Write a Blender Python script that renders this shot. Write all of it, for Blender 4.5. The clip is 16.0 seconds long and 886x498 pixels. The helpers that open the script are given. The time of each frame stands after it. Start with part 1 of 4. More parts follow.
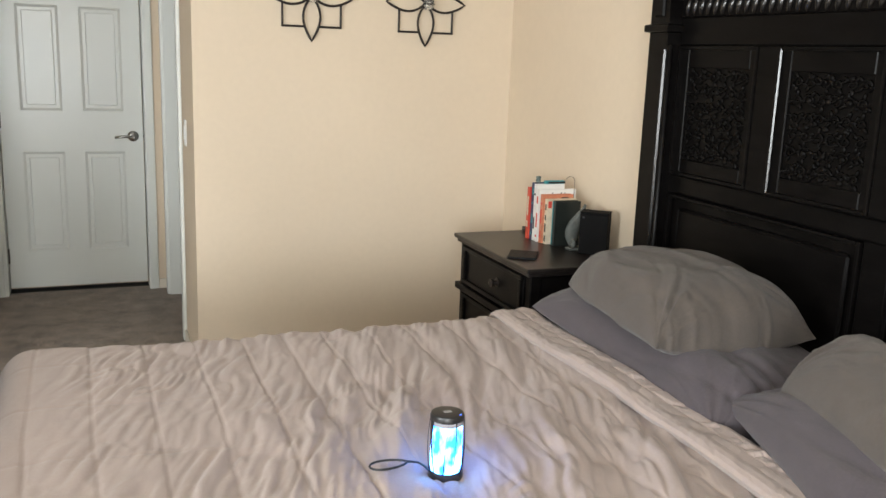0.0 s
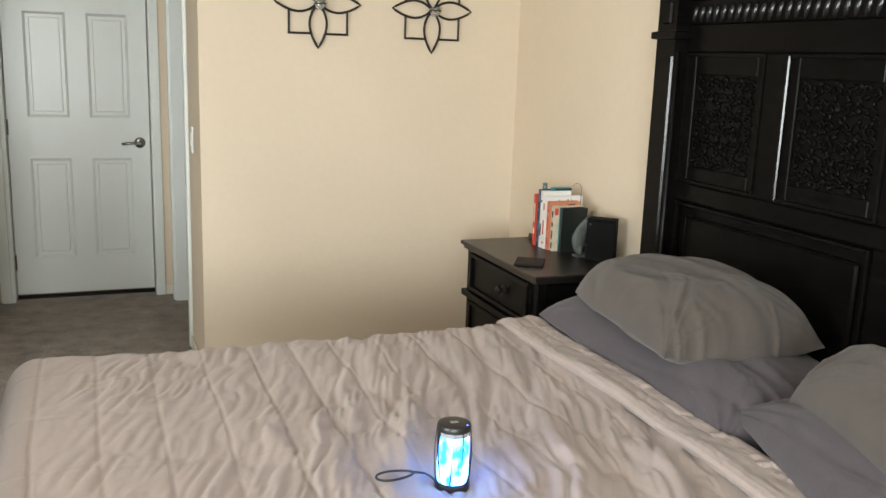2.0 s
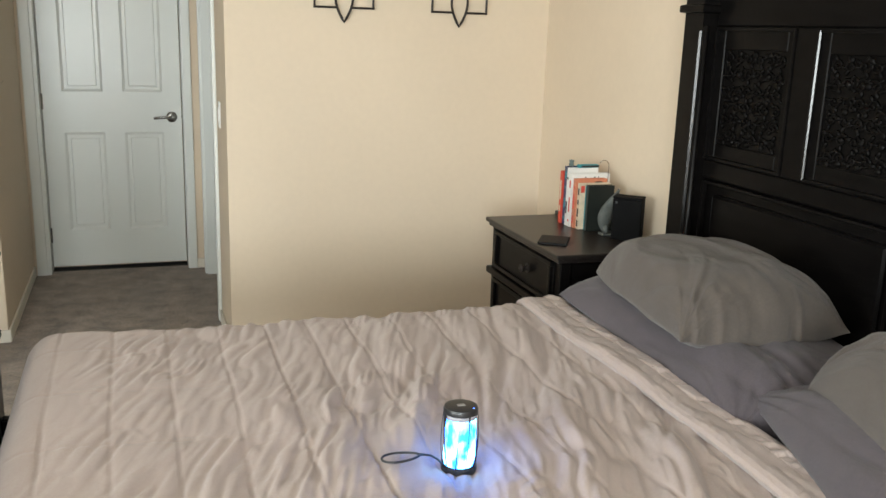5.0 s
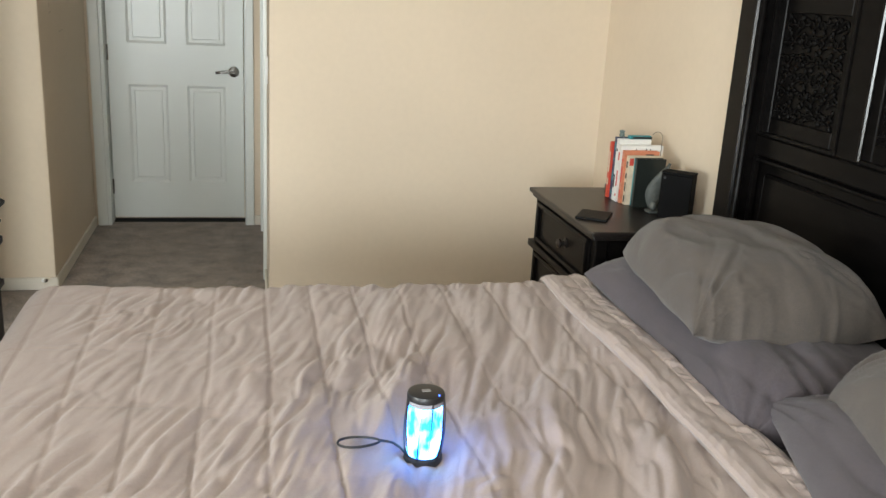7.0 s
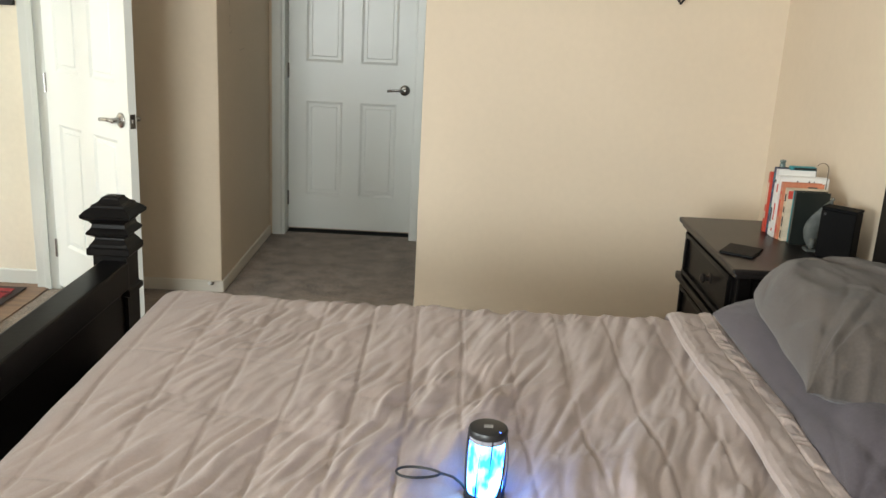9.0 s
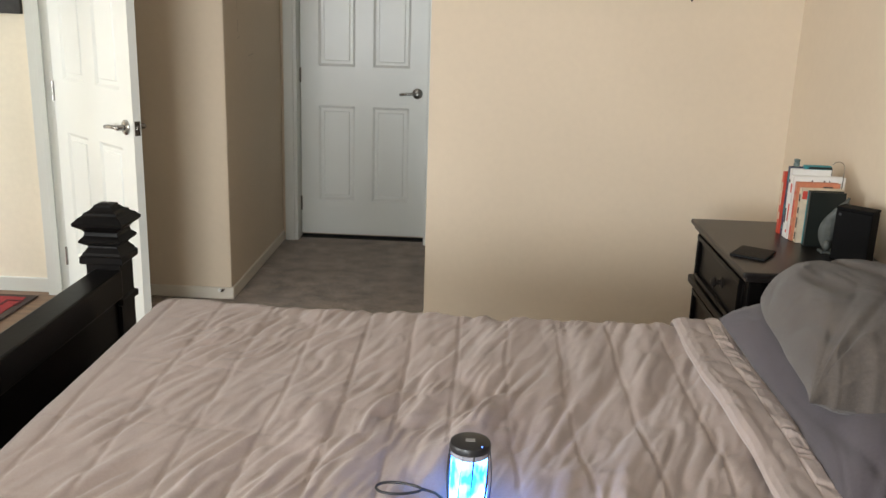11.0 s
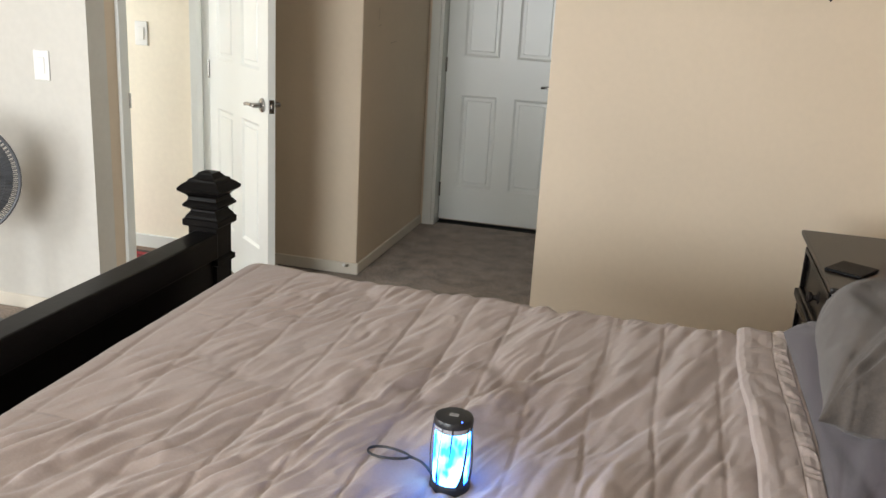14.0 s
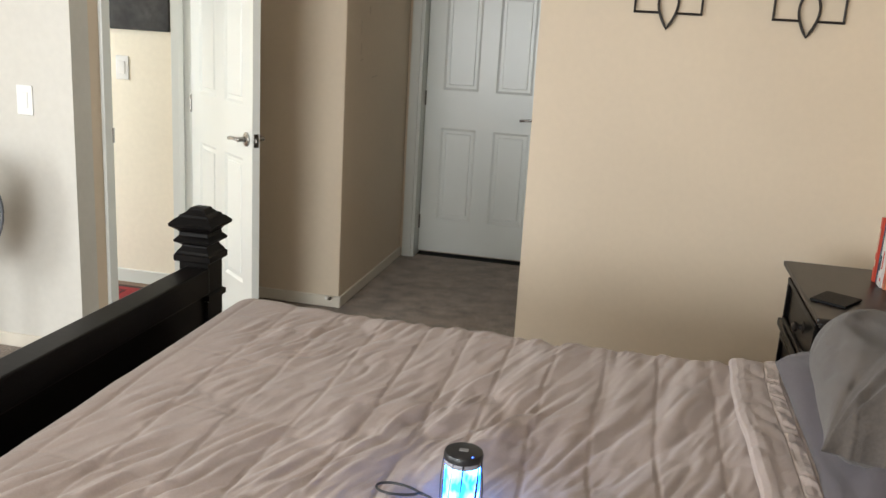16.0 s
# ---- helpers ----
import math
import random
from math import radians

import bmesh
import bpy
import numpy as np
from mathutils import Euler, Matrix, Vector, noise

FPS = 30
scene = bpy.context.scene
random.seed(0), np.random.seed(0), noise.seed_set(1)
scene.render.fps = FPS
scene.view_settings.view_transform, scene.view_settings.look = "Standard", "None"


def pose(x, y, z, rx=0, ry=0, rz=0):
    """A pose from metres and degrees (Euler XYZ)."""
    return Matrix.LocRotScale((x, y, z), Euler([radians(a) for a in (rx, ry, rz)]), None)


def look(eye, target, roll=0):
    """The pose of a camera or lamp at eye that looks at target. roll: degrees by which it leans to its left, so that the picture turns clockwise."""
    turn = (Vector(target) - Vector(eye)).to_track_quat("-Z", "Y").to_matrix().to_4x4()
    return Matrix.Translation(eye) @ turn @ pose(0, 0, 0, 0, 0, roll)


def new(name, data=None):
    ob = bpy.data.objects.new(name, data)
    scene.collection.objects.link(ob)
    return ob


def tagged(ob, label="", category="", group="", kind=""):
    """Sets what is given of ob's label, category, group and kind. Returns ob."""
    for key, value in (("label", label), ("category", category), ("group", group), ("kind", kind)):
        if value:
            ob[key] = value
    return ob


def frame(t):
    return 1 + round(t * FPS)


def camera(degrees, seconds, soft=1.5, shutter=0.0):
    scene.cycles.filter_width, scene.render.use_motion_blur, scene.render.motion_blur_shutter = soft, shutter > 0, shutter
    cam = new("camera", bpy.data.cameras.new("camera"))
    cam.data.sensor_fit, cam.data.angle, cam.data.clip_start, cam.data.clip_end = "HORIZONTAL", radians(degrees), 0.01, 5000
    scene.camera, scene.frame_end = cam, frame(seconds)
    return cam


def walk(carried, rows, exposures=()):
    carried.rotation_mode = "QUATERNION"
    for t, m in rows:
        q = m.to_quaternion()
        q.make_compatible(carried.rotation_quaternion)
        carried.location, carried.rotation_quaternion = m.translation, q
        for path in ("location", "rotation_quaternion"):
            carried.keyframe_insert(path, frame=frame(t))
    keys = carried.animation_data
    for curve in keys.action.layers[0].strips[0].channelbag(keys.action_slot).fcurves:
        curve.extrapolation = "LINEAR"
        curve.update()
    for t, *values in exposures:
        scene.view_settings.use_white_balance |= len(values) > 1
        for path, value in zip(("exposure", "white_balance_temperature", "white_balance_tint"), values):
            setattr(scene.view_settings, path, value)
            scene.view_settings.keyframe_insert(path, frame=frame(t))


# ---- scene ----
cam = camera(52.8, 16.0)
PATH = [
    (0, (0.543, 0.477, 1.472), (1.277, 2.288, 1.049), 2.1),
    (0.5, (0.535, 0.473, 1.477), (1.267, 2.289, 1.068), 2.1),
    (1, (0.533, 0.472, 1.485), (1.265, 2.289, 1.084), 2.1),
    (1.5, (0.543, 0.476, 1.476), (1.269, 2.296, 1.074), 2.1),
    (2, (0.545, 0.486, 1.481), (1.267, 2.305, 1.067), 2.0),
    (2.5, (0.551, 0.486, 1.481), (1.273, 2.303, 1.064), 1.7),
    (3, (0.564, 0.487, 1.482), (1.28, 2.305, 1.054), 1.4),
    (3.5, (0.583, 0.485, 1.479), (1.273, 2.312, 1.05), 1.5),
    (4, (0.581, 0.485, 1.494), (1.265, 2.314, 1.06), 1.4),
    (6.3, (0.796, 0.559, 1.487), (1.3, 2.422, 0.963), 2.9),
    (6.5, (0.836, 0.575, 1.476), (1.316, 2.445, 0.953), 3.0),
    (7, (0.89, 0.582, 1.473), (1.317, 2.455, 0.916), 3.2),
    (7.5, (0.926, 0.627, 1.47), (1.329, 2.499, 0.894), 2.8),
    (8, (0.965, 0.677, 1.467), (1.278, 2.572, 0.908), 1.7),
    (8.5, (1.032, 0.658, 1.473), (1.223, 2.573, 0.927), 1.5),
    (9, (1.122, 0.626, 1.48), (1.114, 2.553, 0.943), 2.9),
    (9.2, (1.13, 0.601, 1.466), (1.091, 2.531, 0.941), 3.5),
    (11.3, (1.226, 0.705, 1.471), (1.129, 2.63, 0.936), 1.1),
    (11.5, (1.241, 0.709, 1.469), (1.101, 2.627, 0.92), 1.0),
    (12, (1.316, 0.704, 1.473), (1.103, 2.614, 0.918), 1.6),
    (12.5, (1.406, 0.702, 1.472), (1.104, 2.601, 0.92), 1.5),
    (13, (1.474, 0.687, 1.472), (1.087, 2.57, 0.92), 2.2),
    (13.5, (1.507, 0.677, 1.477), (1.073, 2.549, 0.922), 2.9),
    (14, (1.527, 0.672, 1.478), (1.059, 2.534, 0.917), 3.3),
    (14.5, (1.544, 0.671, 1.475), (1.063, 2.533, 0.924), 3.3),
    (15, (1.547, 0.665, 1.48), (1.069, 2.537, 0.964), 3.4),
    (15.5, (1.515, 0.647, 1.487), (1.067, 2.534, 0.998), 3.4),
    (16, (1.462, 0.641, 1.489), (1.053, 2.536, 0.997), 3.4),
]
EXPOSURES = [(0.0, -0.03, 6500, 8), (3.0, -0.03, 6480, 4), (7.0, -0.02, 6400, 5), (8.2, -0.01, 6330, 3), (9.2, -0.17, 6550, 6), (11.3, -0.27, 6560, 10), (12.7, -0.29, 6550, 13), (14.5, -0.30, 6450, 9), (16.0, -0.30, 6500, 9)]
walk(cam, [(t, look(eye, target, roll)) for t, eye, target, roll in PATH], EXPOSURES)

# ---- world and light ----
world = bpy.data.worlds.new("sky")
scene.world = world
world.use_nodes = True
_bg = world.node_tree.nodes["Background"]
_sky = world.node_tree.nodes.new("ShaderNodeTexSky")
_sky.sky_type = "NISHITA"
_sky.sun_disc = False
_sky.sun_elevation, _sky.sun_rotation = radians(45), radians(60)
world.node_tree.links.new(_sky.outputs[0], _bg.inputs[0])
_bg.inputs[1].default_value = 0.12


def area_lamp(name, m, w, h, power, color):
    data = bpy.data.lights.new(name, "AREA")
    data.shape, data.size, data.size_y, data.energy, data.color = "RECTANGLE", w, h, power, color
    ob = new(name, data)
    ob.matrix_world = m
    return ob


# daylight standing in the opening of the bedroom window; added fill lamps in the side and hall openings
WIN = (-1.4, 0.6, 0.75, 2.15)
area_lamp("window_daylight", look((-0.4, -1.49, 1.30), (-0.4, 3.2, 1.25)), 1.9, 1.1, 185, (0.93, 0.97, 1.0))
# fill that brightens the head wall; its window is assumed
area_lamp("side_fill_lamp", look((-2.29, 0.60, 1.25), (0.0, 0.9, 1.20)), 1.5, 1.0, 128, (0.93, 0.97, 1.0))
# added fill that brightens the hall wall from an assumed opening
area_lamp("hall_fill_lamp", look((-4.31, 2.90, 1.35), (-1.2, 4.4, 1.1)), 1.6, 1.4, 285, (0.90, 0.96, 1.0))


# ---- materials ----
def mat(name, color, rough=0.6, metal=0.0, vary=0.0, scale=6.0, fine=0.0, fine_scale=60.0, bump=0.0, bump_scale=120.0,
        sheen=0.0, coat=0.0, stretch=(1, 1, 1), spec=0.5, per_object=0.0):
    """A surface with variation at two scales and fine relief."""
    m = bpy.data.materials.new(name)
    m.use_nodes = True
    nt = m.node_tree
    b = nt.nodes["Principled BSDF"]
    b.inputs["Roughness"].default_value = rough
    b.inputs["Metallic"].default_value = metal
    b.inputs["Specular IOR Level"].default_value = spec
    b.inputs["Coat Weight"].default_value = coat
    b.inputs["Coat Roughness"].default_value = 0.18
    b.inputs["Sheen Weight"].default_value = sheen
    b.inputs["Sheen Roughness"].default_value = 0.5
    b.inputs["Base Color"].default_value = (*color, 1)
    co = nt.nodes.new("ShaderNodeTexCoord")
    mp = nt.nodes.new("ShaderNodeMapping")
    mp.inputs["Scale"].default_value = stretch
    nt.links.new(co.outputs["Object"], mp.inputs[0])
    last = None
    for amount, sc, det in ((vary, scale, 4.0), (fine, fine_scale, 2.0)):
        if not amount:
            continue
        n = nt.nodes.new("ShaderNodeTexNoise")
        n.inputs["Scale"].default_value, n.inputs["Detail"].default_value = sc, det
        nt.links.new(mp.outputs[0], n.inputs["Vector"])
        r = nt.nodes.new("ShaderNodeMapRange")
        r.inputs["From Min"].default_value, r.inputs["From Max"].default_value = 0.3, 0.7
        r.inputs["To Min"].default_value, r.inputs["To Max"].default_value = 1 - amount, 1 + amount
        nt.links.new(n.outputs["Fac"], r.inputs["Value"])
        h = nt.nodes.new("ShaderNodeVectorMath")
        h.operation = "SCALE"
        if last is None:
            h.inputs[0].default_value = color
        else:
            nt.links.new(last, h.inputs[0])
        nt.links.new(r.outputs[0], h.inputs["Scale"])
        last = h.outputs[0]
    if last is not None:
        nt.links.new(last, b.inputs["Base Color"])
    if bump:
        n = nt.nodes.new("ShaderNodeTexNoise")
        n.inputs["Scale"].default_value, n.inputs["Detail"].default_value = bump_scale, 3.0
        nt.links.new(mp.outputs[0], n.inputs["Vector"])
        k = nt.nodes.new("ShaderNodeBump")
        k.inputs["Strength"].default_value, k.inputs["Distance"].default_value = bump, 0.004
        nt.links.new(n.outputs["Fac"], k.inputs["Height"])
        nt.links.new(k.outputs[0], b.inputs["Normal"])
    return m


def glow(name, color, strength):
    m = bpy.data.materials.new(name)
    m.use_nodes = True
    b = m.node_tree.nodes["Principled BSDF"]
    b.inputs["Base Color"].default_value = (*color, 1)
    b.inputs["Emission Color"].default_value = (*color, 1)
    b.inputs["Emission Strength"].default_value = strength
    return m


PAINT = mat("beige_wall_paint", (0.66, 0.555, 0.425), 0.75, vary=0.03, scale=1.3, fine=0.012, fine_scale=35, bump=0.08, bump_scale=170)
# greyer than the other walls; used on the switch wall only
GREIGE = mat("greige_switch_wall", (0.60, 0.58, 0.53), 0.75, vary=0.03, scale=1.3, fine=0.02, fine_scale=35, bump=0.16, bump_scale=170)
# paler than the beige walls so the hall reads as brightly lit
HALLBRIGHT = mat("lightened_hall_wall", (0.84, 0.775, 0.64), 0.7, vary=0.03, scale=1.5, fine=0.02, fine_scale=35, bump=0.14, bump_scale=170)
CEIL = mat("ceiling_paint", (0.84, 0.82, 0.78), 0.9, vary=0.02, scale=2, bump=0.4, bump_scale=120)
WHITE = mat("white_gloss_paint", (0.68, 0.695, 0.66), 0.30, vary=0.02, scale=3, bump=0.04, bump_scale=60)
CARPET = mat("brown_grey_carpet", (0.202, 0.148, 0.108), 0.95, vary=0.45, scale=8.5, fine=0.45, fine_scale=90, bump=1.0, bump_scale=260, sheen=0.3)
HALLWOOD = mat("hall_wood_floor", (0.17, 0.10, 0.06), 0.45, vary=0.3, scale=3, stretch=(1, 9, 1), fine=0.15, fine_scale=30)
BLACKWOOD = mat("black_stained_wood", (0.0042, 0.0036, 0.0034), 0.30, vary=0.35, scale=9, stretch=(1, 1, 5), fine=0.25, fine_scale=70, bump=0.05, bump_scale=60, spec=0.075, coat=0.03)
# glossier than the wood so that strips and beads show bright highlights
BLACKGLOSS = mat("black_highlight_gloss", (0.0060, 0.0050, 0.0046), 0.22, vary=0.3, scale=12, bump=0.04, bump_scale=80, spec=0.5)
DARKWOOD = mat("dark_espresso_wood", (0.012, 0.009, 0.0078), 0.36, vary=0.35, scale=7, stretch=(5, 1, 1), fine=0.25, fine_scale=70, bump=0.06, bump_scale=60)
COMFORT = mat("taupe_comforter_cloth", (0.350, 0.281, 0.250), 0.82, vary=0.05, scale=5, fine=0.05, fine_scale=220, bump=0.35, bump_scale=420, sheen=0.25)
SATIN = mat("taupe_satin", (0.350, 0.283, 0.255), 0.30, vary=0.05, scale=8, fine=0.04, fine_scale=200, bump=0.15, bump_scale=300, sheen=0.2)
LAVENDER = mat("lavender_grey_jersey", (0.063, 0.051, 0.057), 0.9, vary=0.08, scale=16, fine=0.10, fine_scale=170, bump=0.4, bump_scale=500, sheen=0.16)
GREYCASE = mat("warm_grey_jersey", (0.074, 0.060, 0.050), 0.9, vary=0.08, scale=16, fine=0.10, fine_scale=170, bump=0.4, bump_scale=500, sheen=0.16)
SHEET = mat("mattress_sheet", (0.12, 0.107, 0.118), 0.9, vary=0.05, fine=0.04, bump=0.2, bump_scale=300)
NICKEL = mat("brushed_nickel", (0.34, 0.33, 0.315), 0.26, 1.0, vary=0.06, scale=20)
BLACKIRON = mat("black_iron", (0.018, 0.013, 0.011), 0.5, 0.3, vary=0.2, scale=40)
BLACKPLASTIC = mat("black_plastic", (0.012, 0.012, 0.013), 0.38, vary=0.1, scale=30, bump=0.05, bump_scale=400)
GREYPLASTIC = mat("grey_fan_plastic", (0.10, 0.105, 0.115), 0.45, vary=0.08, scale=20)
SWITCH = mat("white_switch_plastic", (0.80, 0.79, 0.76), 0.35, vary=0.02, scale=10)
CREAM = mat("cream_trim_paint", (0.68, 0.63, 0.54), 0.45, vary=0.03, scale=4, bump=0.05, bump_scale=60)
# near-black colour standing for the shade under the closed door
DARKGAP = mat("under_door_shade", (0.02, 0.018, 0.016), 0.8, vary=0.2, scale=20)


# ---- mesh helpers ----
def bx(x0, x1, y0, y1, z0, z1, bevel=0.0, seg=1):
    bm = bmesh.new()
    bmesh.ops.create_cube(bm, size=1)
    for v in bm.verts:
        v.co = ((x0 + x1) / 2 + v.co.x * (x1 - x0), (y0 + y1) / 2 + v.co.y * (y1 - y0), (z0 + z1) / 2 + v.co.z * (z1 - z0))
    if bevel:
        bmesh.ops.bevel(bm, geom=bm.edges[:], offset=bevel, segments=seg, affect="EDGES", profile=0.6)
    return bm


def join(*bms):
    """One bmesh out of several."""
    out = bms[0]
    for b in bms[1:]:
        me = bpy.data.meshes.new("tmp")
        b.to_mesh(me)
        b.free()
        out.from_mesh(me)
        bpy.data.meshes.remove(me)
    return out


def lathe(profile, seg=24, axis="z", sides=0):
    """A turned body from (radius, height) pairs; sides=4 gives a square one with its flats along x and y."""
    n = sides or seg
    bm = bmesh.new()
    rings = []
    k = math.sqrt(2) if sides == 4 else 1.0
    for r, z in profile:
        ring = []
        for i in range(n):
            a = 2 * math.pi * (i + 0.5) / n
            p = (k * r * math.cos(a), k * r * math.sin(a), z)
            ring.append(bm.verts.new(p if axis == "z" else ((p[2], p[0], p[1]) if axis == "x" else (p[0], p[2], p[1]))))
        rings.append(ring)
    for a, b in zip(rings, rings[1:]):
        for i in range(n):
            j = (i + 1) % n
            bm.faces.new((a[i], a[j], b[j], b[i]))
    bm.faces.new(list(reversed(rings[0])))
    bm.faces.new(rings[-1])
    bmesh.ops.recalc_face_normals(bm, faces=bm.faces[:])
    return bm


def moved(bm, m):
    bmesh.ops.transform(bm, matrix=m, verts=bm.verts[:])
    return bm


def tube(points, r, closed=False, seg=8, flat=1.0):
    """A round bar along points."""
    pts = [Vector(p) for p in points]
    n = len(pts)
    bm = bmesh.new()
    rings = []
    up = Vector((0.13, 0.2, 0.97)).normalized()
    for i, p in enumerate(pts):
        a = pts[(i - 1) % n] if closed or i else p
        b = pts[(i + 1) % n] if closed or i < n - 1 else p
        d = (b - a).normalized()
        s = d.cross(up)
        s = s.normalized() if s.length > 1e-4 else Vector((1, 0, 0))
        w = s.cross(d).normalized()
        rings.append([bm.verts.new(p + r * (math.cos(2 * math.pi * k / seg) * s + flat * math.sin(2 * math.pi * k / seg) * w)) for k in range(seg)])
    for i in range(n if closed else n - 1):
        a, b = rings[i], rings[(i + 1) % n]
        for k in range(seg):
            bm.faces.new((a[k], a[(k + 1) % seg], b[(k + 1) % seg], b[k]))
    if not closed:
        bm.faces.new(rings[0])
        bm.faces.new(rings[-1])
    bmesh.ops.recalc_face_normals(bm, faces=bm.faces[:])
    return bm


def mesh_ob(name, bm, material, smooth=False, angle=None):
    me = bpy.data.meshes.new(name)
    bm.normal_update()
    if smooth:
        for f in bm.faces:
            f.smooth = True
        if angle:
            for e in bm.edges:
                if len(e.link_faces) == 2 and e.calc_face_angle(0.0) > radians(angle):
                    e.smooth = False
    bm.to_mesh(me)
    bm.free()
    me.materials.append(material)
    return new(name, me)


def part(name, bm, material, parent, label="", smooth=False, angle=None):
    ob = mesh_ob(name, bm, material, smooth, angle)
    ob.parent = parent
    if label:
        tagged(ob, label)
    return ob


def thing(name, label, category, place=(0, 0, 0), rz=0, group="", kind=""):
    ob = new(name)
    ob.empty_display_size = 0.1
    ob.matrix_world = pose(*place, 0, 0, rz)
    return tagged(ob, label, category, group, kind)


def structure(name, bm, material, label):
    return tagged(mesh_ob(name, bm, material), label, name.split("_")[0], kind="structure")


# ---- the shell of the rooms ----
H = 2.44
XE, XW, YS, YN = 2.50, -2.30, -1.50, 4.51       # bedroom: head wall, far west wall, window wall, sconce wall
T = 0.12
structure("floor", bx(-4.5, 2.7, -1.75, 6.5, -0.1, 0.0), CARPET, "brown-grey cut-pile carpet over the bedroom floor")
structure("ceiling", bx(-4.5, 2.7, -1.75, 6.5, H, H + 0.1), CEIL, "off-white lightly textured ceiling")
structure("wall_sconces", bx(0.985, XE + 0.05, YN, YN + T, 0, H + 0.02), PAINT, "beige painted wall with two iron sconces")
structure("wall_headboard", bx(XE, XE + T, YS - T, 6.4, 0, H), PAINT, "beige painted wall behind the bed")
structure("wall_west", join(bx(XW - T, XW, YS - T, -0.2, 0, H), bx(XW - T, XW, 1.4, 3.97, 0, H), bx(XW - T, XW, -0.2, 1.4, 0, WIN[2]), bx(XW - T, XW, -0.2, 1.4, WIN[3], H)), PAINT, "beige painted wall closing the bedroom")
# an unseen space past the hall, added with an opening that holds the hall fill lamp
structure("wall_living_west", join(bx(-4.42, -4.30, 1.0, 2.0, 0, H), bx(-4.42, -4.30, 3.8, 5.0, 0, H), bx(-4.42, -4.30, 2.0, 3.8, 0, 0.6), bx(-4.42, -4.30, 2.0, 3.8, 2.1, H)), PAINT, "unseen beige wall added with an opening for the hall fill lamp")
structure("wall_living_south", bx(-4.30, -2.42, 1.0, 1.12, 0, H), PAINT, "unseen beige wall added to close the space beyond the hall")
structure("wall_window", join(bx(XW, WIN[0], YS - T, YS, 0, H), bx(WIN[1], XE, YS - T, YS, 0, H),
                              bx(WIN[0], WIN[1], YS - T, YS, 0, WIN[2]), bx(WIN[0], WIN[1], YS - T, YS, WIN[3], H)),
          PAINT, "beige painted wall with the bedroom window")
structure("wall_switch", bx(XW - T, -0.79, 3.85, 3.97, 0, H), GREIGE, "greige wall with a light switch beside the entrance")
# entrance wall along x = -0.79 with its doorway
DY0, DY1, DH = 4.10, 4.845, 2.05
structure("wall_entrance", join(bx(-0.90, -0.79, 3.97, DY0, 0, H), bx(-0.90, -0.79, DY0, DY1, DH, H), bx(-0.90, -0.79, DY1, 4.91, 0, H)),
          PAINT, "beige painted wall round the entrance doorway")
structure("wall_closet", bx(-0.90, -0.005, 4.91, 6.1, 0, H, 0.004), PAINT, "beige painted wall block between entrance and passage")
structure("wall_hall", bx(-4.30, -0.90, 4.885, 5.0, 0, H), HALLBRIGHT, "pale cream hall wall, its colour lightened to look brightly lit")
structure("wall_passage", join(bx(0.985, 0.985 + T, YN + T, 5.07, 0, H), bx(0.985, 0.985 + T, 5.07, 5.93, DH, H), bx(0.985, 0.985 + T, 5.93, 6.1, 0, H)),
          PAINT, "beige painted passage wall with a side doorway")
FX0, FX1 = 0.082, 0.884
structure("wall_far", join(bx(-0.1, FX0, 6.1, 6.24, 0, H), bx(FX1, XE, 6.1, 6.24, 0, H), bx(FX0, FX1, 6.1, 6.24, DH, H), bx(-0.1, 1.2, 6.28, 6.34, 0, H)),
          PAINT, "beige painted wall round the closed passage door")
structure("hall_floor", join(bx(-2.42, -0.845, 3.97, 4.885, 0.0, 0.006), bx(-4.30, -2.42, 1.12, 4.885, 0.0, 0.006)), HALLWOOD, "dark wooden floor of the hall")


def trim(name, label, pieces, material=None):
    """A run of trim: each straight piece is a part."""
    base = thing(name, label, name.split("_")[0], kind="structure")
    for piece, bm in pieces:
        part(piece, bm, material or WHITE, base)
    return base


BB = 0.062
trim("baseboard", "white painted baseboard with a rounded top", [
    ("board", bx(0.985, XE, YN - 0.012, YN, 0, BB, 0.004)),
    ("board", bx(XE - 0.012, XE, YS, YN - 0.012, 0, BB, 0.004)),
    ("board", bx(XW, -0.79, 3.838, 3.85, 0, BB, 0.004)),
    ("board", bx(-0.79, -0.778, 3.838, 4.03, 0, BB, 0.004)),
    ("board", bx(-0.78, 0.007, 4.898, 4.91, 0, BB, 0.004)),
    ("board", bx(-0.005, 0.007, 4.91, 6.085, 0, BB, 0.004)),
    ("board", bx(0.973, 0.985, YN, 5.0, 0, BB, 0.004)),
    ("board", bx(0.930, 0.985, 6.088, 6.1, 0, BB, 0.004)),
], CREAM)
trim("baseboard_hall", "white painted baseboard of the hall", [("board", bx(-4.30, -0.90, 4.870, 4.885, 0, 0.078, 0.004))])


def door_frame(name, label, pieces):
    return trim(name, label, pieces)


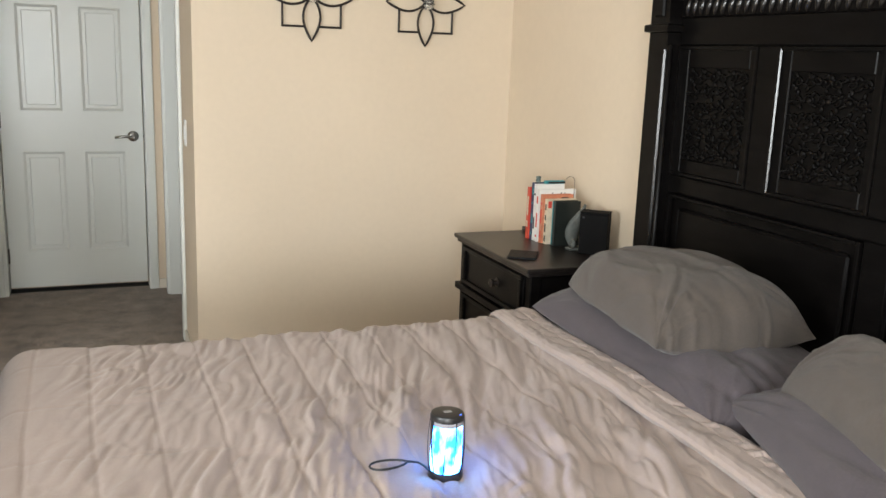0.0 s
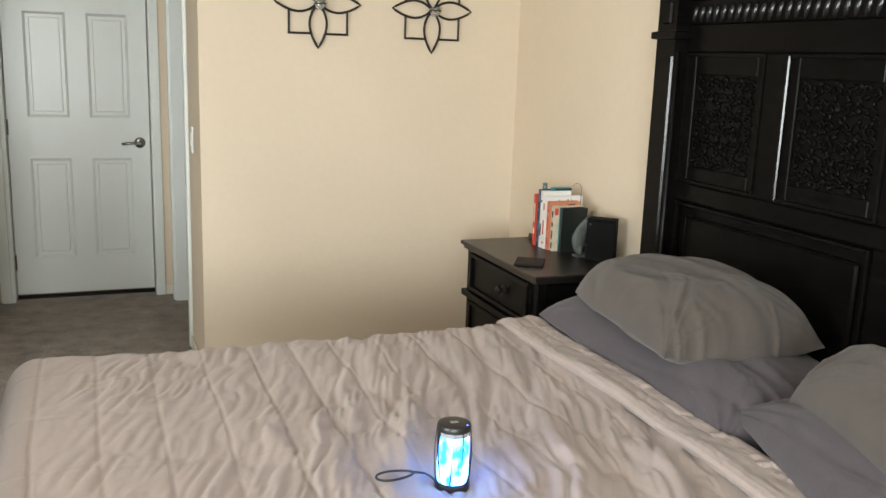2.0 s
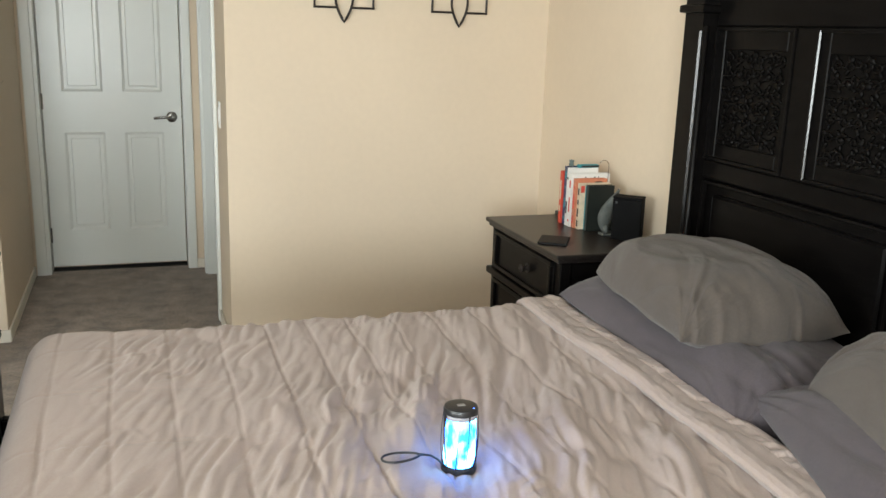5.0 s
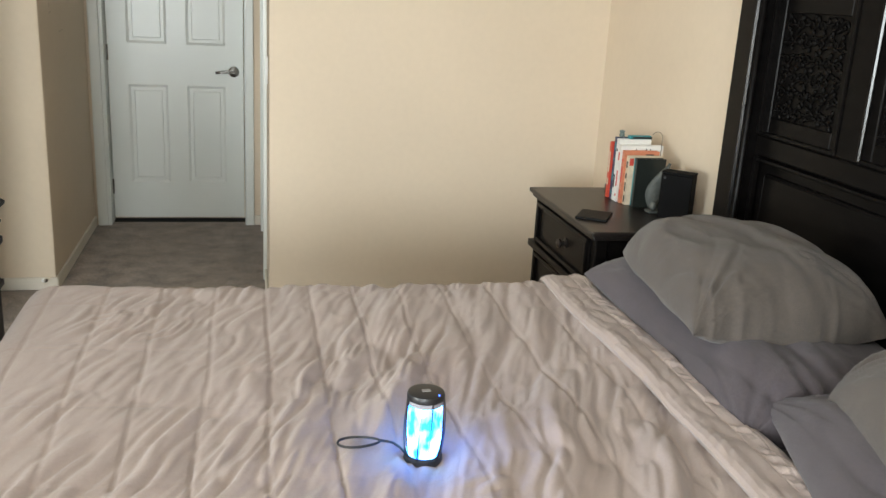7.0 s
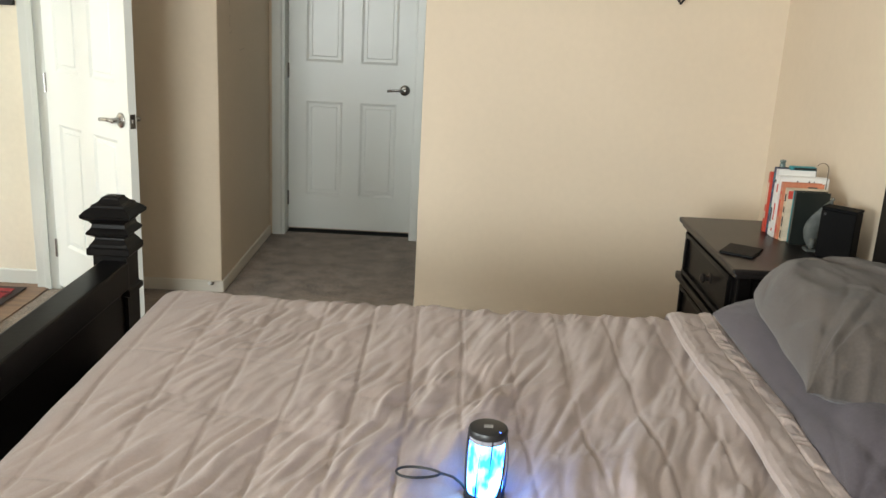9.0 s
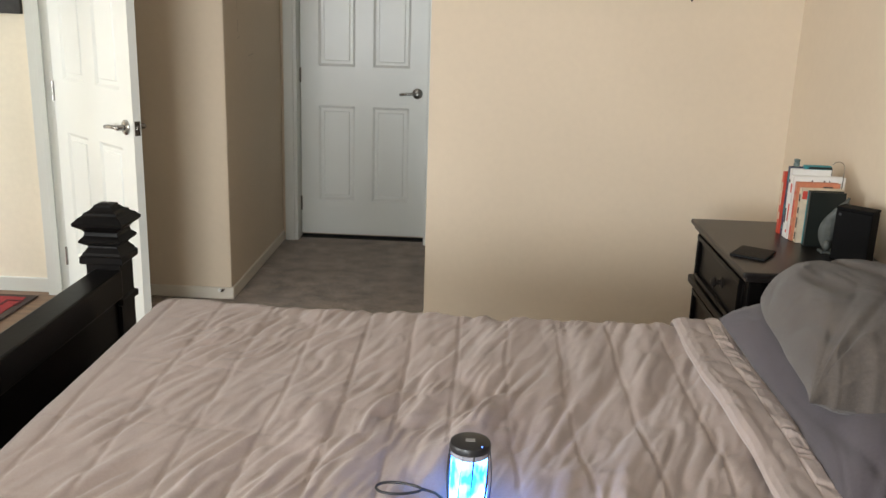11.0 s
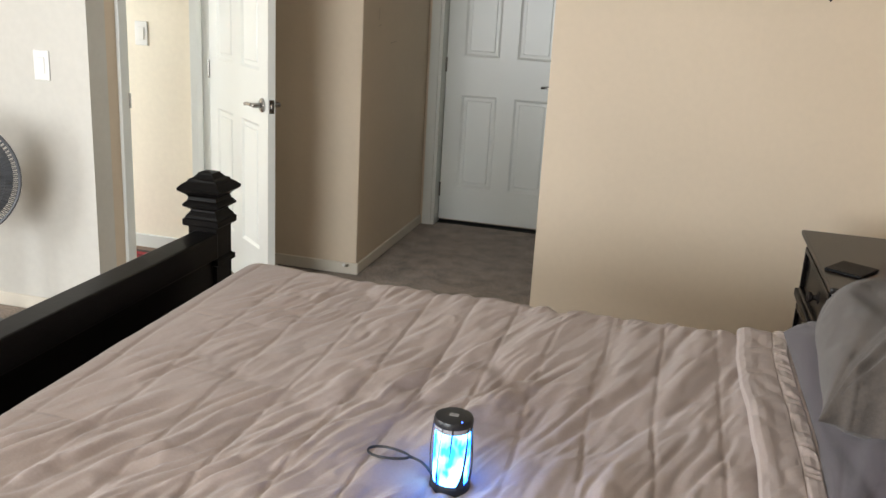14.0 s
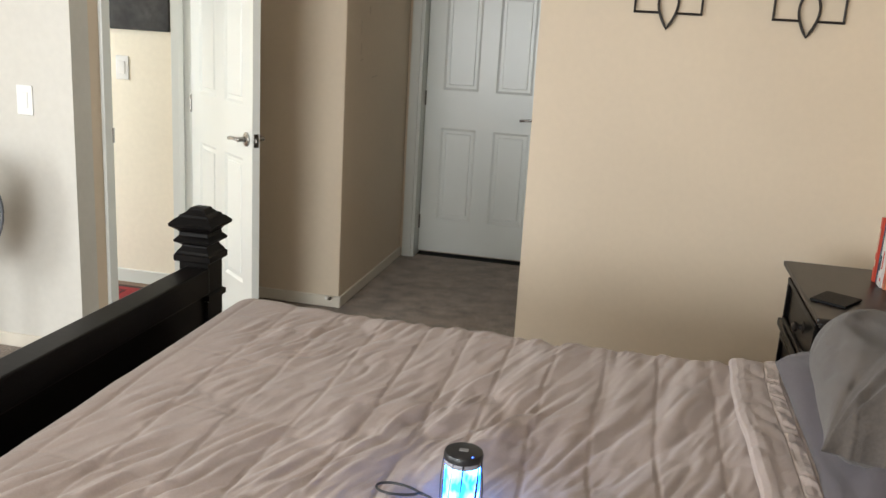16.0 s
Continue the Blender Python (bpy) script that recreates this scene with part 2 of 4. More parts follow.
door_frame("trim_passage_door", "white moulded casing and jambs round the closed door", [
    ("casing", bx(0.012, 0.070, 6.082, 6.1, 0, DH + 0.06, 0.005, 2)),
    ("casing", bx(0.882, 0.930, 6.082, 6.1, 0, DH + 0.06, 0.005, 2)),
    ("casing", bx(0.070, 0.882, 6.082, 6.1, DH + 0.003, DH + 0.06, 0.005, 2)),
    ("jamb", bx(FX0 - 0.012, FX0 + 0.008, 6.09, 6.235, 0, DH, 0.002)),
    ("jamb", bx(FX1 - 0.008, FX1 + 0.004, 6.09, 6.235, 0, DH, 0.002)),
    ("jamb", bx(FX0 + 0.008, FX1 - 0.008, 6.09, 6.235, DH - 0.018, DH + 0.002, 0.002)),
])
door_frame("trim_entrance", "white casing and jambs round the open entrance door", [
    ("casing", bx(-0.79, -0.772, DY0 - 0.062, DY0 - 0.004, 0, DH + 0.06, 0.005, 2)),
    ("casing", bx(-0.79, -0.772, DY1 + 0.004, DY1 + 0.05, 0, DH + 0.06, 0.005, 2)),
    ("casing", bx(-0.79, -0.772, DY0 - 0.004, DY1 + 0.004, DH + 0.002, DH + 0.06, 0.005, 2)),
    ("jamb", bx(-0.905, -0.785, DY0 - 0.002, DY0 + 0.018, 0, DH, 0.002)),
    ("jamb", bx(-0.905, -0.785, DY1 - 0.018, DY1 + 0.002, 0, DH, 0.002)),
    ("jamb", bx(-0.905, -0.785, DY0 + 0.018, DY1 - 0.018, DH - 0.018, DH + 0.001, 0.002)),
    ("stop", bx(-0.86, -0.83, DY1 - 0.030, DY1 - 0.018, 0, DH - 0.02, 0.002)),
])
door_frame("trim_side_doorway", "white casing and jambs of the side doorway", [
    ("casing", bx(0.967, 0.985, 5.00, 5.062, 0, DH + 0.06, 0.005, 2)),
    ("casing", bx(0.967, 0.985, 5.938, 6.0, 0, DH + 0.06, 0.005, 2)),
    ("casing", bx(0.967, 0.985, 5.062, 5.938, DH + 0.002, DH + 0.06, 0.005, 2)),
    ("jamb", bx(0.980, 1.11, 5.060, 5.078, 0, DH, 0.002)),
    ("jamb", bx(0.980, 1.11, 5.922, 5.94, 0, DH, 0.002)),
    ("jamb", bx(0.980, 1.11, 5.078, 5.922, DH - 0.018, DH + 0.001, 0.002)),
])


def six_panel_door(name, label, w, place, rz, handle_x):
    """A moulded six-panel door: x along its width from the hinge, its faces towards -y and +y."""
    d = thing(name, label, "door", place, rz, kind="structure")
    h, th, z0 = 2.02, 0.035, 0.026
    xs = [0, 0.110, 0.110 + (w - 0.325) / 2, w - 0.105 - (w - 0.325) / 2, w - 0.105, w]
    zs = [z0, 0.245, 0.838, 1.078, 1.675, 1.775, 1.925, h]
    bm = bmesh.new()
    for side in (0, 1):
        y = 0.0 if side == 0 else th
        grid = [[bm.verts.new((x, y, z)) for x in xs] for z in zs]
        panels = []
        for i in range(len(zs) - 1):
            for j in range(len(xs) - 1):
                q = [grid[i][j], grid[i][j + 1], grid[i + 1][j + 1], grid[i + 1][j]]
                f = bm.faces.new(q if side == 0 else list(reversed(q)))
                if i in (1, 3, 5) and j in (1, 3):
                    panels.append(f)
        bm.normal_update()
        bmesh.ops.inset_individual(bm, faces=panels, thickness=0.015, depth=-0.008, use_even_offset=True)
        bmesh.ops.inset_individual(bm, faces=panels, thickness=0.014, depth=0.0, use_even_offset=True)
    for x in (0, w):
        bm.faces.new([bm.verts.new(p) for p in ((x, 0, z0), (x, th, z0), (x, th, h), (x, 0, h))])
    for z in (z0, h):
        bm.faces.new([bm.verts.new(p) for p in ((0, 0, z), (w, 0, z), (w, th, z), (0, th, z))])
    bmesh.ops.remove_doubles(bm, verts=bm.verts[:], dist=0.0002)
    part("leaf", bm, WHITE, d)
    # raised fields of the panels
    for i in (1, 3, 5):
        for j in (1, 3):
            for side in (0, 1):
                y0, y1 = (0.0030, 0.015) if side == 0 else (th - 0.015, th - 0.0030)
                f = bx(xs[j] + 0.030, xs[j + 1] - 0.030, y0, y1, zs[i] + 0.030, zs[i + 1] - 0.030, 0.007)
                part("panel", f, WHITE, d)
    # lever handles on both faces
    s = -1 if handle_x > w / 2 else 1
    for side in (-1, 1):
        y = 0.0 if side < 0 else th
        hd = part("handle", moved(lathe([(0.032, 0), (0.032, 0.006), (0.026, 0.011), (0.012, 0.013), (0.011, 0.045), (0.006, 0.05)], 24, "y"),
                                  pose(handle_x, y, 0.93) @ Matrix.Diagonal((1, side, 1, 1))), NICKEL, d, "brushed nickel lever handle", True, 35)
        bar = tube([(handle_x, y + side * 0.042, 0.93), (handle_x + s * 0.03, y + side * 0.046, 0.931), (handle_x + s * 0.07, y + side * 0.046, 0.929), (handle_x + s * 0.105, y + side * 0.043, 0.924)], 0.0085, seg=10)
        part("lever", bar, NICKEL, hd, "", True)
    e = w if handle_x > w / 2 else 0
    part("latch_plate", bx(e - 0.001, e + 0.0015, th / 2 - 0.012, th / 2 + 0.012, 0.90, 0.96, 0.0006), NICKEL, d, "brushed nickel latch plate")
    part("latch_bolt", bx(e, e + 0.011, th / 2 - 0.006, th / 2 + 0.006, 0.922, 0.94, 0.002), NICKEL, d)
    hx = w if e == 0 else 0
    for z in (0.22, 1.02, 1.80):
        part("hinge", moved(lathe([(0.006, -0.045), (0.006, 0.045)], 10), pose(hx, -0.004, z)), NICKEL, d)
    return d


six_panel_door("door_passage", "closed white six-panel door with a nickel lever handle", 0.777, (0.094, 6.195, 0), 0, 0.72)
_a = math.degrees(math.atan2(4.30 - 4.812, -0.215 + 0.785))
six_panel_door("door_entrance", "white six-panel bedroom door standing half open", 0.760, (-0.785, 4.812, 0), _a, 0.700)
tagged(mesh_ob("trim_strike_plate", bx(-0.7725, -0.7705, DY0 - 0.012, DY0 + 0.004, 0.90, 0.965, 0.0006), NICKEL), "nickel strike plate on the entrance jamb", "strike plate", kind="structure")
SCUFF = mat("grey_scuff", (0.54, 0.45, 0.345), 0.8, vary=0.15, scale=60)
for y, z, dy, dz, rx in ((5.282, 1.527, 0.006, 0.018, 0), (5.147, 1.44, 0.003, 0.035, 4), (5.152, 1.33, 0.003, 0.03, -5), (5.165, 1.275, 0.022, 0.003, 10), (5.40, 1.18, 0.05, 0.003, 3)):
    mark = tagged(mesh_ob("trim_scuff", bx(-0.0006, 0.0006, -dy, dy, -dz, dz), SCUFF), "faint grey scuff mark on the passage wall", "scuff", kind="structure")
    mark.matrix_world = pose(-0.0043, y, z, rx)
# strip that paints the dark line of shade in the door's gap
tagged(mesh_ob("trim_gap_shade", bx(FX0 + 0.01, FX1 - 0.01, 6.17, 6.24, 0.0, 0.004), DARKGAP), "dark strip that paints the shade in the gap under the closed door", "threshold", kind="structure")

# the bedroom window, behind the camera's side
_w = thing("window_bedroom", "white framed bedroom window with two panes", "window", kind="structure")
for q in ((WIN[0], WIN[0] + 0.05, WIN[2], WIN[3]), (WIN[1] - 0.05, WIN[1], WIN[2], WIN[3]), (-0.425, -0.375, WIN[2] + 0.05, WIN[3] - 0.05)):
    part("window_frame", bx(q[0], q[1], YS - 0.10, YS - 0.05, q[2], q[3], 0.004), WHITE, _w)
for q in ((WIN[2], WIN[2] + 0.05), (WIN[3] - 0.05, WIN[3])):
    part("window_frame", bx(WIN[0] + 0.05, WIN[1] - 0.05, YS - 0.10, YS - 0.05, q[0], q[1], 0.004), WHITE, _w)
part("window_sill", bx(WIN[0] - 0.04, WIN[1] + 0.04, YS - 0.05, YS + 0.04, WIN[2] - 0.025, WIN[2], 0.005), WHITE, _w)

# unseen window in the west wall, added round the side fill lamp
_w = thing("window_added", "unseen white framed window added round the side fill lamp", "window", kind="structure")
for y0, y1 in ((-0.2, -0.15), (1.35, 1.4), (0.575, 0.625)):
    part("window_frame", bx(XW - 0.10, XW - 0.05, y0, y1, WIN[2] + 0.05, WIN[3] - 0.05, 0.004), WHITE, _w)
for z0, z1 in ((WIN[2], WIN[2] + 0.05), (WIN[3] - 0.05, WIN[3])):
    part("window_frame", bx(XW - 0.10, XW - 0.05, -0.2, 1.4, z0, z1, 0.004), WHITE, _w)
part("window_sill", bx(XW - 0.05, XW + 0.04, -0.24, 1.44, WIN[2] - 0.025, WIN[2], 0.005), WHITE, _w)

# ---- the bed ----
bed = thing("bed_frame", "black-stained carved wooden king bed frame with tall headboard", "bed", (0, 0, 0))
YC = 2.112                     # the bed's long axis
HX = 2.365                     # front of the head posts


def square_profile(profile, x, y):
    return moved(lathe(profile, sides=4), pose(x, y, 0))


# foot posts: square, with stacked moulded caps
FOOT = [(0.047, 0.0), (0.047, 0.612), (0.050, 0.615), (0.056, 0.618), (0.056, 0.634), (0.050, 0.637), (0.047, 0.640), (0.047, 0.735),
        (0.058, 0.737), (0.060, 0.741), (0.060, 0.757), (0.055, 0.761), (0.052, 0.768), (0.047, 0.774), (0.042, 0.781), (0.041, 0.786),
        (0.050, 0.792), (0.059, 0.797), (0.060, 0.803), (0.054, 0.810), (0.048, 0.816), (0.046, 0.826), (0.052, 0.834), (0.062, 0.841), (0.070, 0.847),
        (0.071, 0.855), (0.066, 0.860), (0.058, 0.868), (0.048, 0.874), (0.046, 0.880), (0.036, 0.884), (0.026, 0.894), (0.024, 0.899), (0.010, 0.903)]
for y in (3.09, 2 * YC - 3.09):
    part("foot_post", square_profile(FOOT, 0.168, y), BLACKWOOD, bed, "black post with stacked moulded square cap")
y0, y1 = 2 * YC - 3.043, 3.043
part("foot_rail", join(bx(0.143, 0.222, y0, y1, 0.640, 0.722, 0.006, 2)), BLACKWOOD, bed)
part("foot_panel", bx(0.160, 0.205, y0, y1, 0.20, 0.640, 0.003), BLACKWOOD, bed)
part("foot_rail", bx(0.140, 0.200, y0, y1, 0.14, 0.20, 0.004), BLACKWOOD, bed)
for y in (3.07, 2 * YC - 3.07):
    part("side_rail", bx(0.215, HX, y - 0.018, y + 0.018, 0.17, 0.40, 0.005), BLACKWOOD, bed)

# headboard
HEADPOST = [(0.052, 0.0), (0.052, 1.574), (0.066, 1.577), (0.067, 1.580), (0.067, 1.596), (0.064, 1.600), (0.052, 1.603), (0.052, 1.72)]
PY = (3.098, 2 * YC - 3.098)
for y in PY:
    part("head_post", moved(lathe(HEADPOST, sides=4), pose(HX + 0.052, y, 0)), BLACKWOOD, bed)
    k = 1 if y > YC else -1
    part("post_bead", moved(lathe([(0.010, 0.62), (0.010, 1.53), (0.005, 1.536)], 18), pose(HX + 0.010, y - k * 0.058, 0)), BLACKWOOD, bed, "", True, 40)
    # glossy strip angled to mirror the window as the post's highlight
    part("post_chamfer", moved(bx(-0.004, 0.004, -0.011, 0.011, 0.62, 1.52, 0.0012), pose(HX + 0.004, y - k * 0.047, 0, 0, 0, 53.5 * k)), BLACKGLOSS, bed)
    part("post_block", bx(HX - 0.008, HX + 0.01, y - 0.026, y + 0.026, 1.625, 1.70, 0.006), BLACKWOOD, bed)
ya, yb = PY[1] + 0.052, PY[0] - 0.052
FX = HX + 0.052                # face of the rails and stiles
part("head_panel_back", bx(FX + 0.024, FX + 0.040, ya, yb, 0.35, 1.72), BLACKWOOD, bed)
part("head_rail", bx(FX, FX + 0.024, ya, yb, 1.535, 1.625, 0.004), BLACKWOOD, bed)
part("head_rail", bx(FX, FX + 0.024, ya, yb, 1.040, 1.100, 0.004), BLACKWOOD, bed)
part("head_rail", bx(FX, FX + 0.024, ya, yb, 0.35, 0.48, 0.004), BLACKWOOD, bed)
part("crown", join(bx(FX - 0.02, FX + 0.05, ya - 0.13, yb + 0.13, 1.70, 1.725, 0.006), bx(FX - 0.05, FX + 0.06, ya - 0.16, yb + 0.16, 1.725, 1.755, 0.010, 2),
                   bx(FX - 0.075, FX + 0.06, ya - 0.185, yb + 0.185, 1.755, 1.80, 0.014, 3)), BLACKWOOD, bed)
part("rope_bed", bx(FX - 0.004, FX + 0.024, ya, yb, 1.625, 1.70, 0.003), BLACKWOOD, bed)
# twisted rope moulding: slanted beads
bead = bmesh.new()
bmesh.ops.create_uvsphere(bead, u_segments=12, v_segments=8, radius=1)
bmesh.ops.transform(bead, matrix=pose(0, 0, 0, 14) @ Matrix.Diagonal((0.013, 0.0105, 0.031, 1)), verts=bead.verts[:])
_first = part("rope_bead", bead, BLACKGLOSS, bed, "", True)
n_beads = 51
for i in range(n_beads):
    y = ya + 0.02 + (yb - ya - 0.04) * (i + 0.5) / n_beads
    ob = _first if i == 0 else _first.copy()
    if i:
        scene.collection.objects.link(ob)
        ob.parent = bed
    ob.location = (FX - 0.004, y, 1.655)

# four carved panels above, two plain ones below
PW, GAP = 0.384, 0.090
tops = []
y_edge = 3.044
for i in range(4):
    tops.append((y_edge - PW, y_edge))
    y_edge -= PW + GAP
edges = [yb] + [v for a, b in tops for v in (b, a)] + [ya]
for k in range(0, len(edges), 2):
    part("stile", bx(FX, FX + 0.024, edges[k + 1], max(edges[k], edges[k + 1] + 0.004), 1.100, 1.535, 0.004), BLACKWOOD, bed)


def scroll_spiral(cy, cz, r, turns, a0, sgn, r1=0.004):
    n = int(10 * turns)
    return [(0, cy + sgn * (r + (r1 - r) * i / n) * math.cos(a0 + 2 * math.pi * turns * i / n),
             cz + (r + (r1 - r) * i / n) * math.sin(a0 + 2 * math.pi * turns * i / n)) for i in range(n + 1)]


def carved_pieces():
    """Scrollwork of curls with leaves, and small bosses, 0.255 wide and 0.315 high, round the origin of y and z."""
    rnd = random.Random(5)
    out = []
    for sy in (-1, 1):
        for row in range(6):
            cz = -0.131 + 0.0524 * row
            for col in range(3):
                cy = sy * (0.021 + 0.0425 * col)
                a0 = math.pi * (0.25 + 0.5 * ((row + 3 * col) % 4)) + rnd.uniform(-0.4, 0.4)
                s = sy if (row + col) % 2 else -sy
                bms = [tube(scroll_spiral(cy, cz, 0.021, 1.25, a0, s, 0.003), 0.0038, seg=5)]
                for q in range(3):
                    a = a0 + 2.1 * q + rnd.uniform(-0.4, 0.4)
                    leaf = bmesh.new()
                    bmesh.ops.create_uvsphere(leaf, u_segments=6, v_segments=4, radius=1)
                    bmesh.ops.transform(leaf, matrix=pose(0, cy + 0.022 * math.cos(a), cz + 0.022 * math.sin(a), math.degrees(a)) @ Matrix.Diagonal((0.006, 0.012, 0.005, 1)), verts=leaf.verts[:])
                    bms.append(leaf)
                out.append(("scroll", join(*bms)))
    for row in range(5):
        cz = -0.1575 + 0.07875 * row
        for cy in (-0.064, 0.0, 0.064):
            flower = bmesh.new()
            bmesh.ops.create_uvsphere(flower, u_segments=8, v_segments=4, radius=1)
            bmesh.ops.transform(flower, matrix=Matrix.Translation((0, cy, max(-0.147, min(0.147, cz)))) @ Matrix.Diagonal((0.007, 0.010, 0.010, 1)), verts=flower.verts[:])
            out.append(("boss", flower))
    return out


carve = None
for a, b in tops:
    c = (a + b) / 2
    # raised border round the pierced field
    w = (b - a) / 2
    hz, hw = 0.152, 0.150
    part("panel_border", join(bx(FX + 0.008, FX + 0.024, c - w, c - hw, 1.100, 1.535, 0.003), bx(FX + 0.008, FX + 0.024, c + hw, c + w, 1.100, 1.535, 0.003),
                              bx(FX + 0.008, FX + 0.024, c - hw, c + hw, 1.311 + hz, 1.535, 0.003), bx(FX + 0.008, FX + 0.024, c - hw, c + hw, 1.100, 1.311 - hz, 0.003)), BLACKWOOD, bed)
    for s in (-1, 1):
        part("moulding", bx(FX - 0.006, FX + 0.012, c + s * (w - 0.004) - 0.005, c + s * (w - 0.004) + 0.005, 1.103, 1.532, 0.004, 2), BLACKWOOD, bed)
    if a == tops[1][0]:
        # added glossy strip, on this panel only, that draws its bright highlight line
        part("highlight_strip", moved(bx(-0.002, 0.002, -0.0035, 0.0035, 1.108, 1.527, 0.0008), pose(FX - 0.003, c + w - 0.009, 0, 0, 0, 53.5)), BLACKGLOSS, bed)
    for z in (1.108, 1.527):
        part("moulding", bx(FX - 0.005, FX + 0.012, c - w + 0.01, c + w - 0.01, z - 0.006, z + 0.006, 0.004, 2), BLACKWOOD, bed)
    field = part("carved_panel", bx(FX + 0.019, FX + 0.0238, c - hw, c + hw, 1.311 - hz, 1.311 + hz), BLACKWOOD, bed, "panel of carved scrollwork")
    if carve is None:
        carve = [part(n, bm, BLACKWOOD, field, "", True) for n, bm in carved_pieces()]
        pieces = carve
    else:
        pieces = [o.copy() for o in carve]
        for o in pieces:
            scene.collection.objects.link(o)
            o.parent = field
    for o in pieces:
        o.location, o.scale = (FX + 0.015, c, 1.311), (1, 1.13, 0.95)
for a, b in ((tops[1][0], tops[0][1]), (tops[3][0], tops[2][1])):
    part("lower_panel", bx(FX + 0.010, FX + 0.024, a + 0.05, b - 0.05, 0.52, 0.99, 0.010), BLACKWOOD, bed)
    for y in (a + 0.012, b - 0.012):
        part("moulding", bx(FX - 0.005, FX + 0.014, y - 0.006, y + 0.006, 0.49, 1.034, 0.004, 2), BLACKWOOD, bed)
    part("moulding", bx(FX - 0.005, FX + 0.014, a + 0.02, b - 0.02, 1.022, 1.034, 0.004, 2), BLACKWOOD, bed)
part("stile", bx(FX, FX + 0.024, tops[2][1], tops[1][0], 0.48, 1.040, 0.004), BLACKWOOD, bed)

mattress = thing("mattress", "thick mattress in a lavender-grey fitted sheet on the bed frame", "mattress")
part("pad", bx(0.35, 2.40, 1.16, 3.01, 0.26, 0.575, 0.05, 4), SHEET, mattress, "", True)
part("sheet_fold", bx(1.80, 2.39, 1.14, 3.03, 0.54, 0.622, 0.025, 3), SHEET, mattress, "lavender-grey sheet turned over the mattress", True)


# ---- bedding ----
def value_noise(x, y, seed):
    """Smooth noise from -1 to 1 over arrays of places."""
    rs = np.random.RandomState(seed)
    table = rs.uniform(-1, 1, (64, 64))
    xi, yi = np.floor(x).astype(int), np.floor(y).astype(int)
    fx, fy = x - xi, y - yi
    fx, fy = fx * fx * fx * (fx * (6 * fx - 15) + 10), fy * fy * fy * (fy * (6 * fy - 15) + 10)
    t = lambda a, b: table[a % 64, b % 64]
    return (t(xi, yi) * (1 - fx) + t(xi + 1, yi) * fx) * (1 - fy) + (t(xi, yi + 1) * (1 - fx) + t(xi + 1, yi + 1) * fx) * fy


def crisp(x, y, seed):
    """Thin raised creases on a flat ground."""
    return np.clip(1 - 1.9 * np.abs(value_noise(x, y, seed)), 0, 1) ** 2.5


def billow(x, y, seed, soft=0.02):
    """Round-topped swells with narrow valleys between them."""
    return np.sqrt(value_noise(x, y, seed) ** 2 + soft) - 0.35


SEAM0, SEAM = 0.500, 0.133


